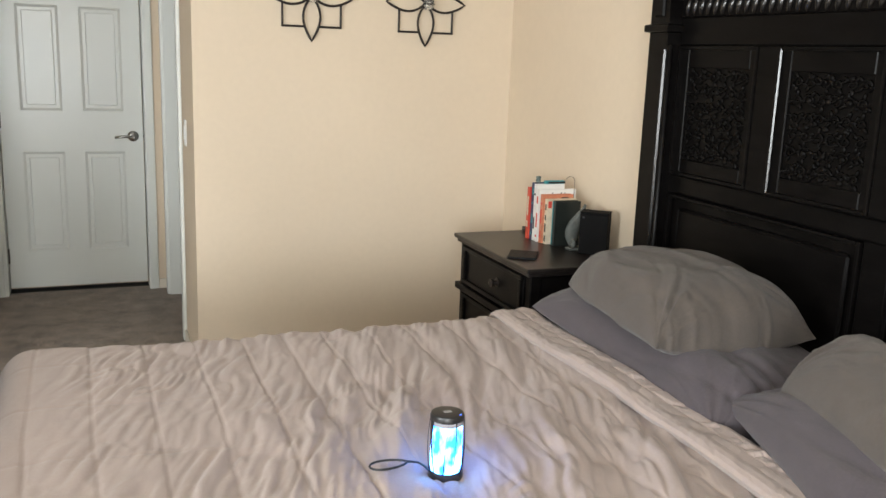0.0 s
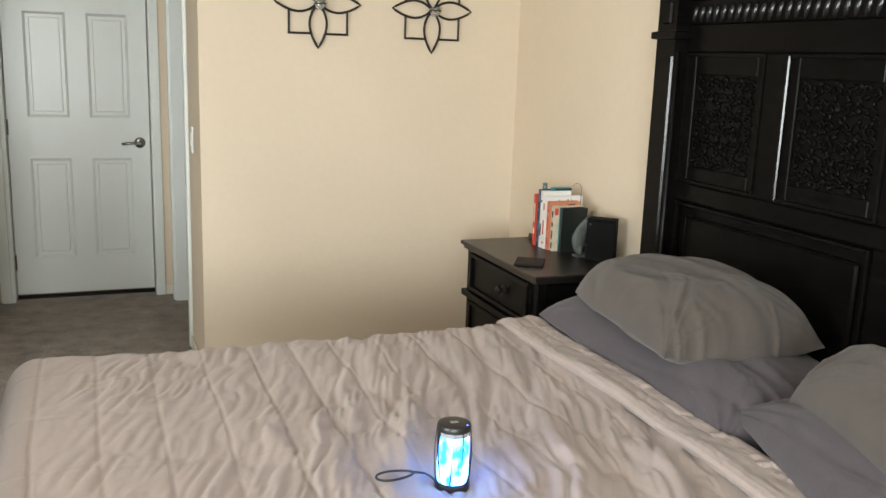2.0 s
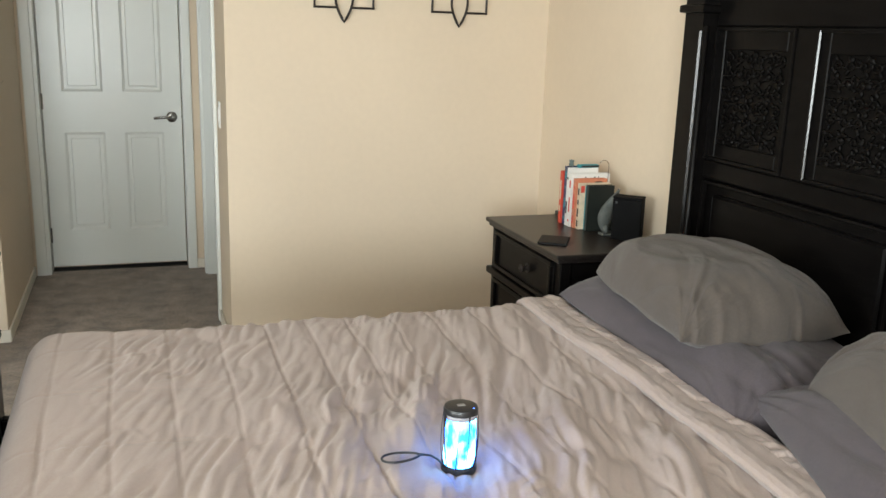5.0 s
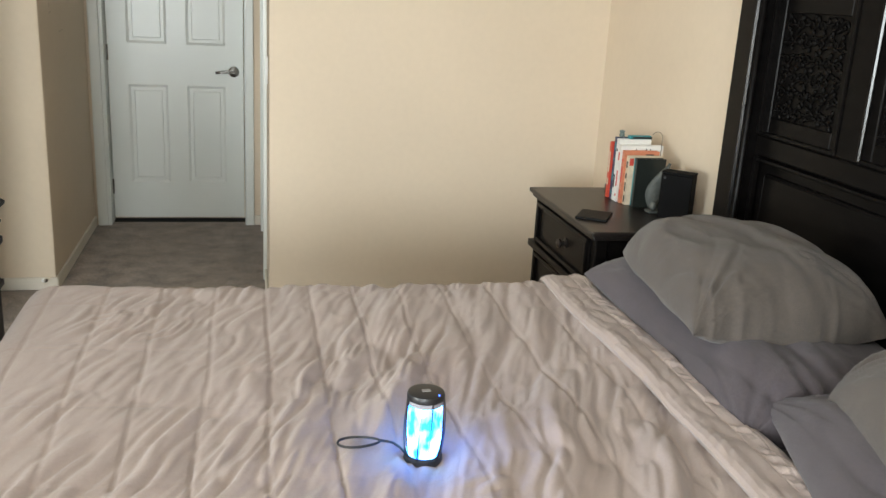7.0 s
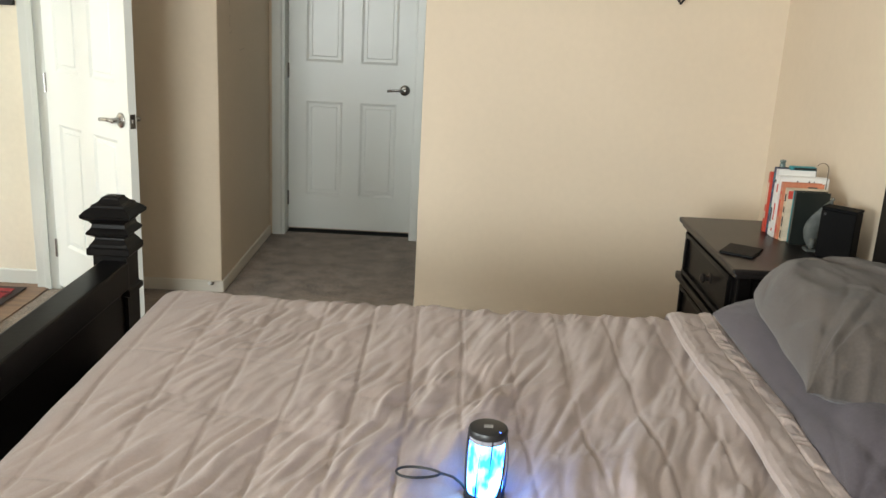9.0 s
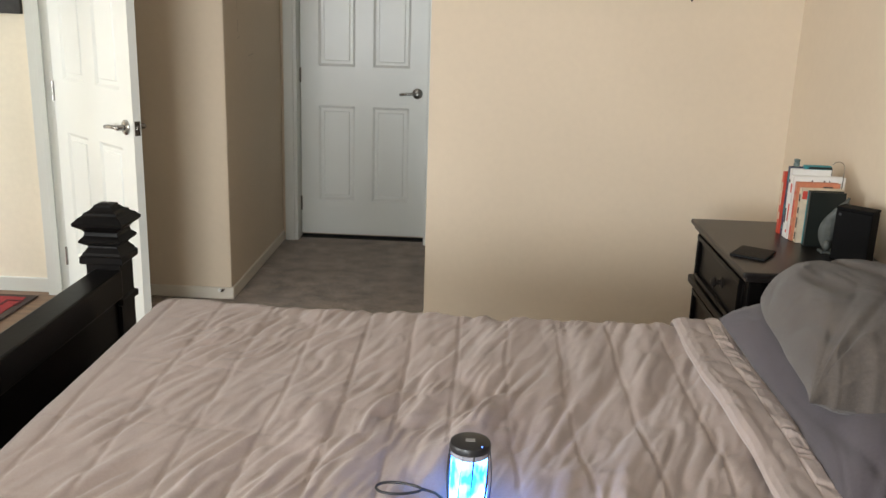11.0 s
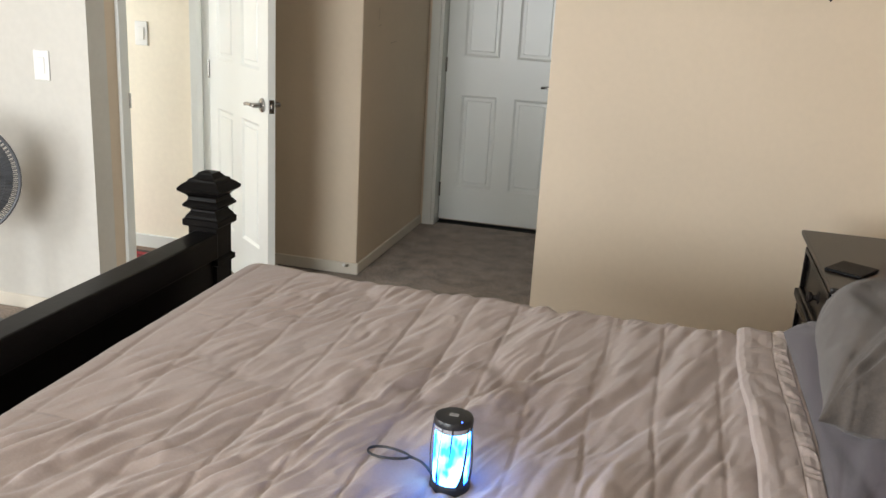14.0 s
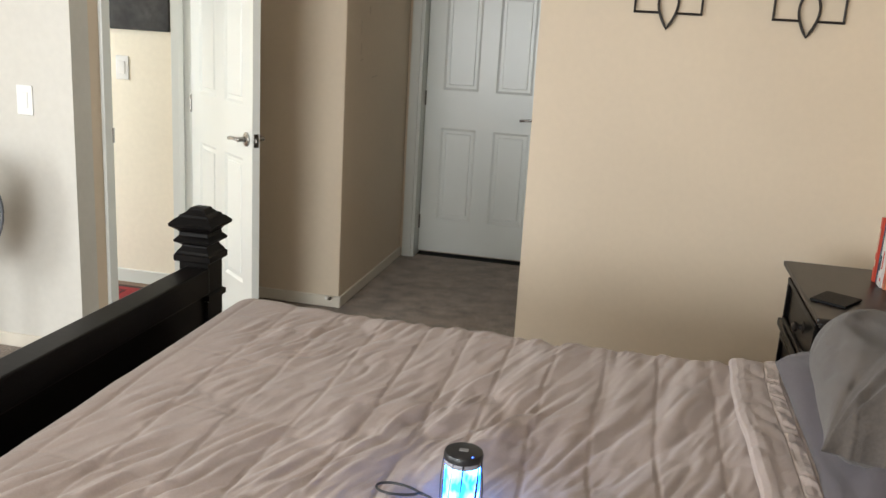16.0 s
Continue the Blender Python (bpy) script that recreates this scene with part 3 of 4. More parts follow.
def comforter_height(x, y):
    """Quilted channels across the bed, puckered at their seams, and long slack folds towards the head end."""
    wob = 0.010 * value_noise(x * 2.2, y * 2.4, 3) + 0.003 * value_noise(x * 7, y * 7.0, 4)
    s = (x + wob - 0.032 * np.clip((1.25 - x) / 0.3, 0, 1) - SEAM0) / SEAM
    near = np.abs(s - np.round(s)) * SEAM
    deep = 0.70 + 0.35 * value_noise(x * 5, y * 4, 5)
    half = np.clip(near / (SEAM / 2), 0, 1)
    z = -0.0068 * deep * np.exp(-(near / 0.0034) ** 2) + 0.0024 * (1 - (1 - half) ** 2.2)
    # faint cross stitching at the foot end
    yc = (y + 0.006 * value_noise(x * 4, y * 4, 9) - 2.56) / 0.285
    nc = np.abs(yc - np.round(yc)) * 0.285
    z += -0.0026 * np.exp(-(nc / 0.005) ** 2) * np.clip(1.3 - x, 0.1, 1)
    head = np.clip((x - 0.80) / 0.45, 0, 1)
    calm = np.clip((x - 0.32) / 0.24, 0.20, 1)
    # slack folds, aslant to the seams
    bend = 0.05 * value_noise(x * 2.1, y * 2.3, 11) + 0.012 * value_noise(x * 6, y * 5, 15)
    a = x - 0.42 * (y - 2.2) + bend
    c = y + 0.42 * x
    patch = np.clip(0.65 + 0.65 * value_noise(x * 2.4, y * 2.4, 17), 0.30, 1.3)
    patch2 = np.clip(0.62 + 0.70 * value_noise(x * 3.3 + 5, y * 3.3, 27), 0.28, 1.3)
    z += 0.026 * head * billow(a * 8.0, c * 1.2, 12, 0.008) * (0.45 + 0.55 * patch)
    z += 0.015 * (0.15 + 0.85 * head) * billow(a * 17 + 3, c * 1.7 + 5, 13, 0.006) * patch2
    a2 = x - 0.12 * (y - 2.2) + 0.7 * bend
    z += 0.014 * head * billow(a2 * 13 + 7, y * 1.5, 14, 0.010) * patch
    # puckers drawn into the seams, and small creases between them
    pull = np.exp(-near / 0.026)
    a3 = x * 0.55 - y * 0.84 + 0.020 * value_noise(x * 6, y * 6, 16)
    c3 = x * 0.84 + y * 0.55
    z += 0.0075 * calm * (0.30 + 0.70 * pull) * billow(a3 * 24 + 11, c3 * 6 + 4, 58, 0.003) * patch2
    a4 = x * 0.94 - y * 0.34 + 0.015 * value_noise(x * 7, y * 7, 25)
    z += 0.0135 * calm * billow(a4 * 29 + 7, (y * 0.94 + x * 0.34) * 5.2, 26, 0.002) * patch
    z += 0.0095 * calm * billow(a4 * 52 + 2, (y * 0.94 + x * 0.34) * 9, 29, 0.0015) * patch2
    z += 0.0030 * calm * crisp(a4 * 19 + 2, (y * 0.94 + x * 0.34) * 3.6, 34) * patch2 + 0.0024 * calm * crisp(a4 * 36 + 9, (y * 0.94 + x * 0.34) * 6.5, 35) * patch
    z += 0.0010 * calm * crisp(a3 * 15 + 8, c3 * 4.5, 76) * patch2
    # gathered ripples at the far edge of the bed
    far = np.clip((y - 2.70) / 0.28, 0, 1) * np.clip((x - 0.6) / 0.4, 0, 1)
    z += 0.012 * far * billow(x * 17 + 0.6 * y, y * 2.0, 21, 0.008)
    z += 0.007 * value_noise(x * 1.6, y * 1.6, 23) + 0.024 * np.exp(-((x - 0.38) / 0.26) ** 2)
    z -= 0.022 * np.exp(-(((x - 1.215) / 0.10) ** 2 + ((y - 2.06) / 0.10) ** 2))
    return z


def grid_mesh(name, px, py, pz, material, flip=False):
    n, m = px.shape
    me = bpy.data.meshes.new(name)
    idx = np.arange(n * m).reshape(n, m)
    q = np.stack([idx[:-1, :-1], idx[1:, :-1], idx[1:, 1:], idx[:-1, 1:]], -1).reshape(-1, 4)
    if flip:
        q = q[:, ::-1]
    me.from_pydata(np.stack([px, py, pz], -1).reshape(-1, 3).tolist(), [], q.tolist())
    me.polygons.foreach_set("use_smooth", [True] * len(me.polygons))
    me.materials.append(material)
    return me


TOP = 0.633


def drape(u, v, x_in, x_out, y_in, y_out, r):
    """Lays an unrolled sheet over a block: flat inside, round at the rim, hanging beyond."""
    qx, qy = np.clip(u, x_in, x_out), np.clip(v, y_in, y_out)
    dx, dy = u - qx, v - qy
    ln = np.sqrt(dx * dx + dy * dy) + 1e-9
    arc = np.minimum(ln, r * math.pi / 2)
    out = r * np.sin(arc / r)
    drop = r * (1 - np.cos(arc / r)) + np.maximum(ln - r * math.pi / 2, 0)
    flare = 0.05 * np.maximum(ln - r * math.pi / 2, 0)
    return qx + dx / ln * (out + flare), qy + dy / ln * (out + flare), drop, np.clip(1 - out / r, 0, 1)


u, v = np.meshgrid(np.arange(0.10, 1.88, 0.0050), np.arange(0.78, 3.42, 0.0056), indexing="ij")
px, py, drop, flat = drape(u, v, 0.390, 3.0, 1.22, 2.980, 0.095)
far_edge = np.clip((v - 2.55) / 0.35, 0, 1)
hz = comforter_height(u, v) * (1 - 0.3 * far_edge) + 0.013 * far_edge
side = np.clip(drop / 0.12, 0, 1)
ripple = 0.012 * value_noise(u * 11, v * 1.5, 31) * side
py = py + np.where(v > 2.980, ripple, np.where(v < 1.22, -ripple, 0)) + np.where(v > 2.980, 0.5 * hz * side, 0)
pz = TOP - drop + hz * (1 - 0.75 * side)
comforter = tagged(new("comforter", grid_mesh("comforter", px, py, pz, COMFORT)), "wrinkled taupe quilted comforter spread over the bed", "comforter")
_sol = comforter.modifiers.new("thickness", "SOLIDIFY")
_sol.thickness, _sol.offset = 0.012, -1

# the turned-back end at the head: a plain roll with a stitched line, then a puckered satin band
HEM = ((0.034, -0.018), (0.014, -0.010), (0.004, 0.005), (0.0, 0.015), (0.005, 0.026), (0.018, 0.033), (0.034, 0.034), (0.055, 0.030), (0.076, 0.029), (0.086, 0.028),
       (0.089, 0.0255), (0.093, 0.0285), (0.108, 0.030), (0.124, 0.028), (0.128, 0.0235), (0.132, 0.025), (0.145, 0.022), (0.155, 0.015), (0.157, 0.004), (0.150, -0.012))
SPLIT = 10                     # the stitched line


def hem_strip(name, first, last, material, label, puckers):
    u, v = np.meshgrid(np.linspace(first, last, 8 * (last - first) + 1), np.arange(0.80, 3.36, 0.005), indexing="ij")
    k = np.arange(len(HEM))
    dx, dz = np.interp(u, k, [p[0] for p in HEM]), np.interp(u, k, [p[1] for p in HEM])
    wav = 0.006 * value_noise(v * 2.6, v * 0 + 2, 41) + 0.003 * value_noise(v * 8, v * 0 + 5, 42)
    hx = 1.744 + 0.93 * dx + wav * np.clip(1.2 - dx / 0.12, 0.2, 1) + 0.018 * np.clip((v - 2.85) / 0.2, 0, 1)
    up = np.clip(dz / 0.03, 0, 1)
    slant = v * 42 + 16 * (dx - 0.09) + 1.0 * value_noise(v * 6, dx * 12, 46)
    inside = np.clip((dx - 0.089) / 0.006, 0, 1) * np.clip((0.127 - dx) / 0.006, 0, 1)
    puck = puckers * inside * 0.0110 * billow(slant, dx * 6, 43, 0.004)
    puck = puck + up * 0.0050 * billow(v * 10 + 9 * dx, dx * 14, 44, 0.008) + up * 0.003 * billow(v * 31 - 20 * dx, dx * 30, 47, 0.01)
    _, qy, qd, _ = drape(v * 0 + 1.0, v, 0.435, 3.0, 1.22, 2.975, 0.11)
    z = TOP + 0.012 - qd + dz * (0.92 + 0.22 * value_noise(v * 3.3, v * 0 + 8, 48)) + puck + 0.008 * value_noise(v * 2, dx, 45)
    strip = new(name, grid_mesh(name, hx, qy, z, material))
    strip.parent = comforter
    tagged(strip, label)
    sol = strip.modifiers.new("thickness", "SOLIDIFY")
    sol.thickness, sol.offset = 0.004, -1


hem_strip("hem", 0, SPLIT, COMFORT, "turned-back plain edge roll", 0.0)
hem_strip("hem_band", SPLIT, len(HEM) - 1, SATIN, "puckered satin band", 1.0)


def pillow(name, label, material, w, d, t, m, seed, flatness=0.16, far=0.3, near=0.0, droop=0.0, ears=0.05, blunt=2.6, gathers=1.0, far_blunt=2.2, group="pillows"):
    """A stuffed pillow, w along x, d along y, t thick, drawn in between its corners and gathered at its near end."""
    n = 96
    a, b = np.meshgrid(np.linspace(-1, 1, n), np.linspace(-1, 1, n), indexing="ij")
    a, b = np.sin(a * math.pi / 2), np.sin(b * math.pi / 2)
    thick = ((1 - np.abs(a) ** 3.2) * (1 - np.abs(b) ** np.where(b > 0, far_blunt, blunt))).clip(0, 1) ** 0.5
    k = near + (far - near) * np.clip(b * 2 + 0.5, 0, 1)
    ra, rb = a * np.sqrt(1 - 0.5 * k * b * b), b * np.sqrt(1 - 0.5 * k * a * a)
    ear = 1 + ears * np.abs(a * b) ** 12 * (b < 0)
    sx = ra * (w / 2) * ear * (1 - 0.06 * (1 - b * b) * np.abs(a) ** 3 + 0.012 * value_noise(b * 2.2 + seed, a, seed))
    sy = rb * (d / 2) * ear * (1 + 0.05 * (1 - a * a) * np.abs(b) ** 3 * (b < 0) + 0.010 * value_noise(a * 2.4 + seed, b, seed + 1))
    sy = sy + 0.022 * gathers * billow(a * 6.5 + 0.5 * value_noise(a * 3, b, seed + 21), b * 0 + 3, seed + 20, 0.006) * np.clip((-b - 0.72) / 0.28, 0, 1)
    sheets = []
    for s in (1, -1):
        warp = value_noise(a * 1.5, b * 1.5, seed + 2)
        # creases fanning out of the two near corners
        fan_z = 0
        for c in (-1, 1):
            da, db = a - c, (b + 1) * d / w
            dist, ang = np.sqrt(da * da + db * db), np.arctan2(db, -c * da)
            fan_z = fan_z + 0.022 * billow(ang * 7.0 + 0.8 * warp + c, dist * 0.8, seed + 3 + c, 0.004) * np.exp(-(dist / 0.85) ** 2)
        gather = 0.026 * gathers * billow(a * 5.5 + 1.6 * a * b + 0.8 * warp, b * 0.9, seed + 11, 0.006) * np.clip(-b * 1.4 - 0.30, 0, 1) ** 1.3
        fold = 0.026 * billow((a * 0.97 + b * 0.22) * 3.0 + 0.8 * warp, b * 0.7, seed + 5, 0.003) * np.clip(0.6 + value_noise(a * 1.2, b * 1.2, seed + 7), 0.1, 1.2)
        fine = 0.0055 * billow((a * 0.85 + b * 0.5) * 9 + value_noise(a * 3, b * 3, seed + 8), (b - a) * 2.2, seed + 9)
        lump = 0.012 * value_noise(a * 1.3 + 9, b * 1.3, seed + 6)
        z = s * (thick * t * (0.5 + s * flatness)) + (fan_z + gather + fold + lump + fine) * np.clip(thick * 2.2, 0, 1) * (1 if s > 0 else 0.3)
        z = z - droop * (0.45 * a * a + 0.55 * b * b) - 0.018 * (1 - a ** 4) * np.clip(-b, 0, 1) ** 4
        sheets.append(np.stack([sx, sy, z], -1))
    verts = np.concatenate([sheets[0].reshape(-1, 3), sheets[1].reshape(-1, 3)])
    idx = np.arange(n * n).reshape(n, n)
    q = np.stack([idx[:-1, :-1], idx[1:, :-1], idx[1:, 1:], idx[:-1, 1:]], -1).reshape(-1, 4)
    me = bpy.data.meshes.new(name)
    me.from_pydata(verts.tolist(), [], q.tolist() + (q[:, ::-1] + n * n).tolist())
    bm = bmesh.new()
    bm.from_mesh(me)
    bmesh.ops.remove_doubles(bm, verts=bm.verts[:], dist=0.0008)
    bpy.data.meshes.remove(me)
    ob = mesh_ob(name, bm, material, True)
    ob.matrix_world = m
    return tagged(ob, label, "pillow", group)


pillow("pillow", "lavender-grey pillow lying flat under another pillow", LAVENDER, 0.54, 0.93, 0.145, pose(2.120, 2.475, 0.672, 3, 1, 0), 50, 0.17, 0.05, 0.05, 0.006, 0.03, 7.0, 1.3, 6.0)
pillow("pillow", "plump warm grey pillow on top of a lavender-grey pillow", GREYCASE, 0.485, 0.640, 0.190, pose(2.098, 2.552, 0.806, 1.5, 1, -3), 60, 0.20, 0.70, 0.12, 0.022, 0.05, 8.0, 0.5)
pillow("pillow", "lavender-grey pillow lying flat near the bed's edge", LAVENDER, 0.48, 0.76, 0.160, pose(2.030, 1.655, 0.690, -2, 1, 160), 70, 0.18, 0.5, 0.0, 0.020, 0.10, 3.0, 0.4)
pillow("pillow", "warm grey pillow with a bunched case end", GREYCASE, 0.46, 0.72, 0.180, pose(2.085, 1.590, 0.797, 2, 1, 162), 80, 0.22, 0.5, 0.30, 0.030, 0.0, 6.0, 2.6)

# ---- the speaker on the bed ----
SPK = (1.213, 2.072, 0.607)
spk = thing("bluetooth_speaker", "black cylindrical light-up speaker glowing blue on the comforter", "speaker", SPK)
LIGHT = bpy.data.materials.new("blue_led_glow")
LIGHT.use_nodes = True
_b = LIGHT.node_tree.nodes["Principled BSDF"]
_n = LIGHT.node_tree.nodes.new("ShaderNodeTexNoise")
_n.inputs["Scale"].default_value = 2.6
_r = LIGHT.node_tree.nodes.new("ShaderNodeValToRGB")
_r.color_ramp.elements[0].position, _r.color_ramp.elements[0].color = 0.40, (0.005, 0.10, 1.0, 1)
_r.color_ramp.elements[1].position, _r.color_ramp.elements[1].color = 0.58, (0.12, 0.42, 1.0, 1)
LIGHT.node_tree.links.new(_n.outputs["Fac"], _r.inputs[0])
LIGHT.node_tree.links.new(_r.outputs[0], _b.inputs["Emission Color"])
_b.inputs["Emission Strength"].default_value = 17.0
_b.inputs["Base Color"].default_value = (0.02, 0.05, 0.10, 1)
part("light_core", lathe([(0.030, 0.014), (0.0325, 0.03), (0.033, 0.075), (0.0325, 0.11), (0.030, 0.135)], 32), LIGHT, spk, "glowing blue light tube", True, 40)
part("base", lathe([(0.030, 0), (0.036, 0.003), (0.0375, 0.010), (0.0365, 0.018), (0.033, 0.021)], 32), BLACKPLASTIC, spk, "", True, 40)
part("cap", lathe([(0.0325, 0.132), (0.0355, 0.134), (0.036, 0.141), (0.034, 0.146), (0.028, 0.148), (0.0, 0.1475)], 32), BLACKPLASTIC, spk, "", True, 40)
part("collar", lathe([(0.0335, 0.124), (0.0345, 0.126), (0.0345, 0.133), (0.0335, 0.134)], 32), mat("smoked_clear_plastic", (0.30, 0.30, 0.33), 0.25), spk, "smoky grey collar under the cap", True, 40)
part("cap_badge", bx(-0.008, 0.008, -0.005, 0.005, 0.1475, 0.1485), mat("grey_badge", (0.25, 0.25, 0.25), 0.4), spk)
part("power_light", moved(lathe([(0.0018, 0), (0.0012, 0.001)], 10), pose(0.020, -0.022, 0.1470)), glow("blue_power_light", (0.05, 0.15, 1.0), 8), spk, "small blue power light")
rnd = random.Random(4)
for i in range(9):
    a0 = 2 * math.pi * i / 9 + rnd.uniform(-0.15, 0.15)
    tw = rnd.choice((-1, 1)) * rnd.uniform(0.15, 0.45)
    up = i % 2
    bm = bmesh.new()
    rows = []
    for k in range(9):
        f = k / 8
        z = 0.017 + 0.118 * f
        a = a0 + tw * (f - 0.5)
        taper = f if up else 1 - f
        wd = (0.012 + 0.21 * taper ** 1.6 * (0.7 + 0.3 * math.sin(9 * f + i))) * (0.25 if i in (6, 7) else 1.15)
        rr = 0.0345 + 0.0035 * math.sin(math.pi * f)
        rows.append([bm.verts.new(((rr + o) * math.cos(a + s * wd), (rr + o) * math.sin(a + s * wd), z)) for o, s in ((0, -1), (0.0016, -0.6), (0.0016, 0.6), (0, 1))])
    for p, q in zip(rows, rows[1:]):
        for s in range(3):
            bm.faces.new((p[s], p[s + 1], q[s + 1], q[s]))
    part("shell_strip", bm, BLACKPLASTIC, spk, "", True)
# carrying strap: a loop of cord lying on the cloth
L = []
for k in range(33):
    a = 2 * math.pi * k / 32
    L.append(Vector((-0.122 - 0.040 * math.cos(a), 0.012 + 0.0135 * math.sin(a) * (1 + 0.35 * math.cos(a)), 0.042 + 0.003 * math.sin(a))))
strap = [Vector((-0.034, 0.004, 0.018)), Vector((-0.045, 0.006, 0.030)), Vector((-0.058, 0.008, 0.039)), Vector((-0.072, 0.010, 0.042))]
part("strap", tube(strap + [p for p in L[16:]] + L[1:16] + [strap[-1]], 0.0026, seg=6), BLACKPLASTIC, spk, "black wrist strap loop", True)

# ---- nightstand ----
ns = thing("nightstand", "dark espresso wooden nightstand with drawers beside the bed", "nightstand", (0, 0, 0))
NX0, NX1, NY0, NY1, NZ = 2.005, 2.485, 3.265, 3.965, 0.728
part("top", join(bx(NX0, NX1, NY0, NY1, NZ - 0.018, NZ, 0.006, 2), bx(NX0 + 0.012, NX1, NY0 + 0.012, NY1 - 0.012, NZ - 0.034, NZ - 0.018, 0.005, 2)), DARKWOOD, ns)
for y in (NY0 + 0.045, NY1 - 0.045):
    for x in (NX0 + 0.050, NX1 - 0.04):
        part("leg", bx(x - 0.022, x + 0.022, y - 0.022, y + 0.022, 0.0, NZ - 0.034, 0.004), BLACKWOOD, ns)
part("body", bx(NX0 + 0.045, NX1 - 0.02, NY0 + 0.06, NY1 - 0.06, 0.08, NZ - 0.034, 0.003), BLACKWOOD, ns)
for y in (NY0 + 0.03, NY1 - 0.06):
    part("side_panel", bx(NX0 + 0.07, NX1 - 0.06, y, y + 0.03, 0.10, NZ - 0.04, 0.003), BLACKWOOD, ns)
for z in (0.502, 0.10):
    part("rail", bx(NX0 + 0.008, NX0 + 0.06, NY0 + 0.010, NY1 - 0.010, z - 0.014, z + 0.014, 0.005, 2), BLACKWOOD, ns)
for z0, z1 in ((0.522, 0.690), (0.335, 0.484), (0.120, 0.318)):
    d = part("drawer", bx(NX0 + 0.024, NX0 + 0.05, NY0 + 0.072, NY1 - 0.072, z0, z1, 0.004), BLACKWOOD, ns)
    for a, b, c, e in ((NY0 + 0.072, NY1 - 0.072, z1 - 0.022, z1 - 0.004), (NY0 + 0.072, NY1 - 0.072, z0 + 0.004, z0 + 0.022), (NY0 + 0.076, NY0 + 0.096, z0 + 0.022, z1 - 0.022), (NY1 - 0.096, NY1 - 0.076, z0 + 0.022, z1 - 0.022)):
        part("moulding", bx(NX0 + 0.012, NX0 + 0.028, a, b, c, e, 0.004, 2), BLACKWOOD, d)
    part("knob", moved(lathe([(0.020, 0), (0.020, 0.003), (0.009, 0.006), (0.008, 0.016), (0.016, 0.022), (0.017, 0.030), (0.009, 0.036)], 20, "x"),
                       pose(NX0 + 0.024, (NY0 + NY1) / 2 - 0.055, (z0 + z1) / 2) @ Matrix.Diagonal((-1, 1, 1, 1))), BLACKIRON, d, "black turned knob", True, 40)


# ---- things on the nightstand ----
def book(label, x0, x1, y0, y1, h, cover, pages, lean=0.0):
    """An upright book whose spine faces the bed's foot: a cover wrapped round a block of pages."""
    b = thing("book", label, "book", (x0, (y0 + y1) / 2, NZ + 0.001), group="books on the nightstand")
    d, w = x1 - x0, y1 - y0
    cov = join(bx(0, d, -w / 2, -w / 2 + 0.002, 0, h, 0.0006), bx(0, d, w / 2 - 0.002, w / 2, 0, h, 0.0006), bx(0, 0.003, -w / 2, w / 2, 0, h, 0.001))
    part("cover", cov, cover, b)
    part("pages", bx(0.004, d - 0.004, -w / 2 + 0.0022, w / 2 - 0.0022, 0.003, h - 0.004), pages, b, "cream paper pages")
    return b


PAGES = mat("book_pages", (0.72, 0.66, 0.55), 0.9, fine=0.12, fine_scale=300, stretch=(1, 12, 1))
C_RED = mat("red_orange_cover", (0.55, 0.065, 0.035), 0.45, vary=0.06, scale=25)
C_NAVY = mat("navy_cover", (0.03, 0.045, 0.10), 0.45, vary=0.2, scale=40)
C_WHITE = mat("white_cover", (0.72, 0.70, 0.66), 0.4, vary=0.05, scale=30)
C_ORANGE = mat("orange_cover", (0.55, 0.20, 0.11), 0.45, vary=0.15, scale=40)
C_CREAM = mat("cream_cover", (0.62, 0.52, 0.38), 0.5, vary=0.15, scale=40)
C_DARK = mat("dark_green_cover", (0.014, 0.017, 0.015), 0.3, vary=0.2, scale=20)
C_TEAL = mat("teal_cover", (0.035, 0.23, 0.26), 0.45, vary=0.06, scale=30)
INK = mat("dark_ink", (0.02, 0.02, 0.02), 0.6)
REDINK = mat("red_ink", (0.55, 0.06, 0.04), 0.6)

bk = []
bk.append(book("slim red-orange book standing among the books", 2.262, 2.42, 3.776, 3.796, 0.218, C_RED, PAGES))
bk.append(book("dark navy book with pale speckles among the books", 2.270, 2.41, 3.749, 3.774, 0.240, C_NAVY, PAGES))
bk.append(book("tall narrow white book standing among the books", 2.268, 2.40, 3.729, 3.747, 0.238, C_WHITE, PAGES))
bk.append(book("broad white paperback standing among the books", 2.268, 2.44, 3.702, 3.727, 0.218, C_WHITE, PAGES))
bk.append(book("salmon-orange paperback standing among the books", 2.274, 2.415, 3.677, 3.699, 0.201, C_ORANGE, PAGES))
bk.append(book("cream paperback with dark markings among the books", 2.282, 2.42, 3.652, 3.674, 0.186, C_CREAM, PAGES))
# plain bars where the spines and covers carry lettering
for b, col, spans in ((bk[0], C_CREAM, ((0.05, 0.075), (0.10, 0.18))), (bk[1], C_TEAL, ((0.02, 0.035), (0.07, 0.11), (0.15, 0.16), (0.19, 0.22))), (bk[2], INK, ((0.05, 0.10), (0.19, 0.20))),
                      (bk[3], REDINK, ((0.02, 0.03), (0.06, 0.12), (0.16, 0.19))), (bk[4], REDINK, ((0.02, 0.05), (0.08, 0.14), (0.16, 0.17))), (bk[5], INK, ((0.01, 0.035), (0.05, 0.085), (0.10, 0.12), (0.14, 0.165)))):
    for z0, z1 in spans:
        part("spine_bar", bx(-0.0008, 0.0005, -0.005, 0.005, z0, z1), col, b)
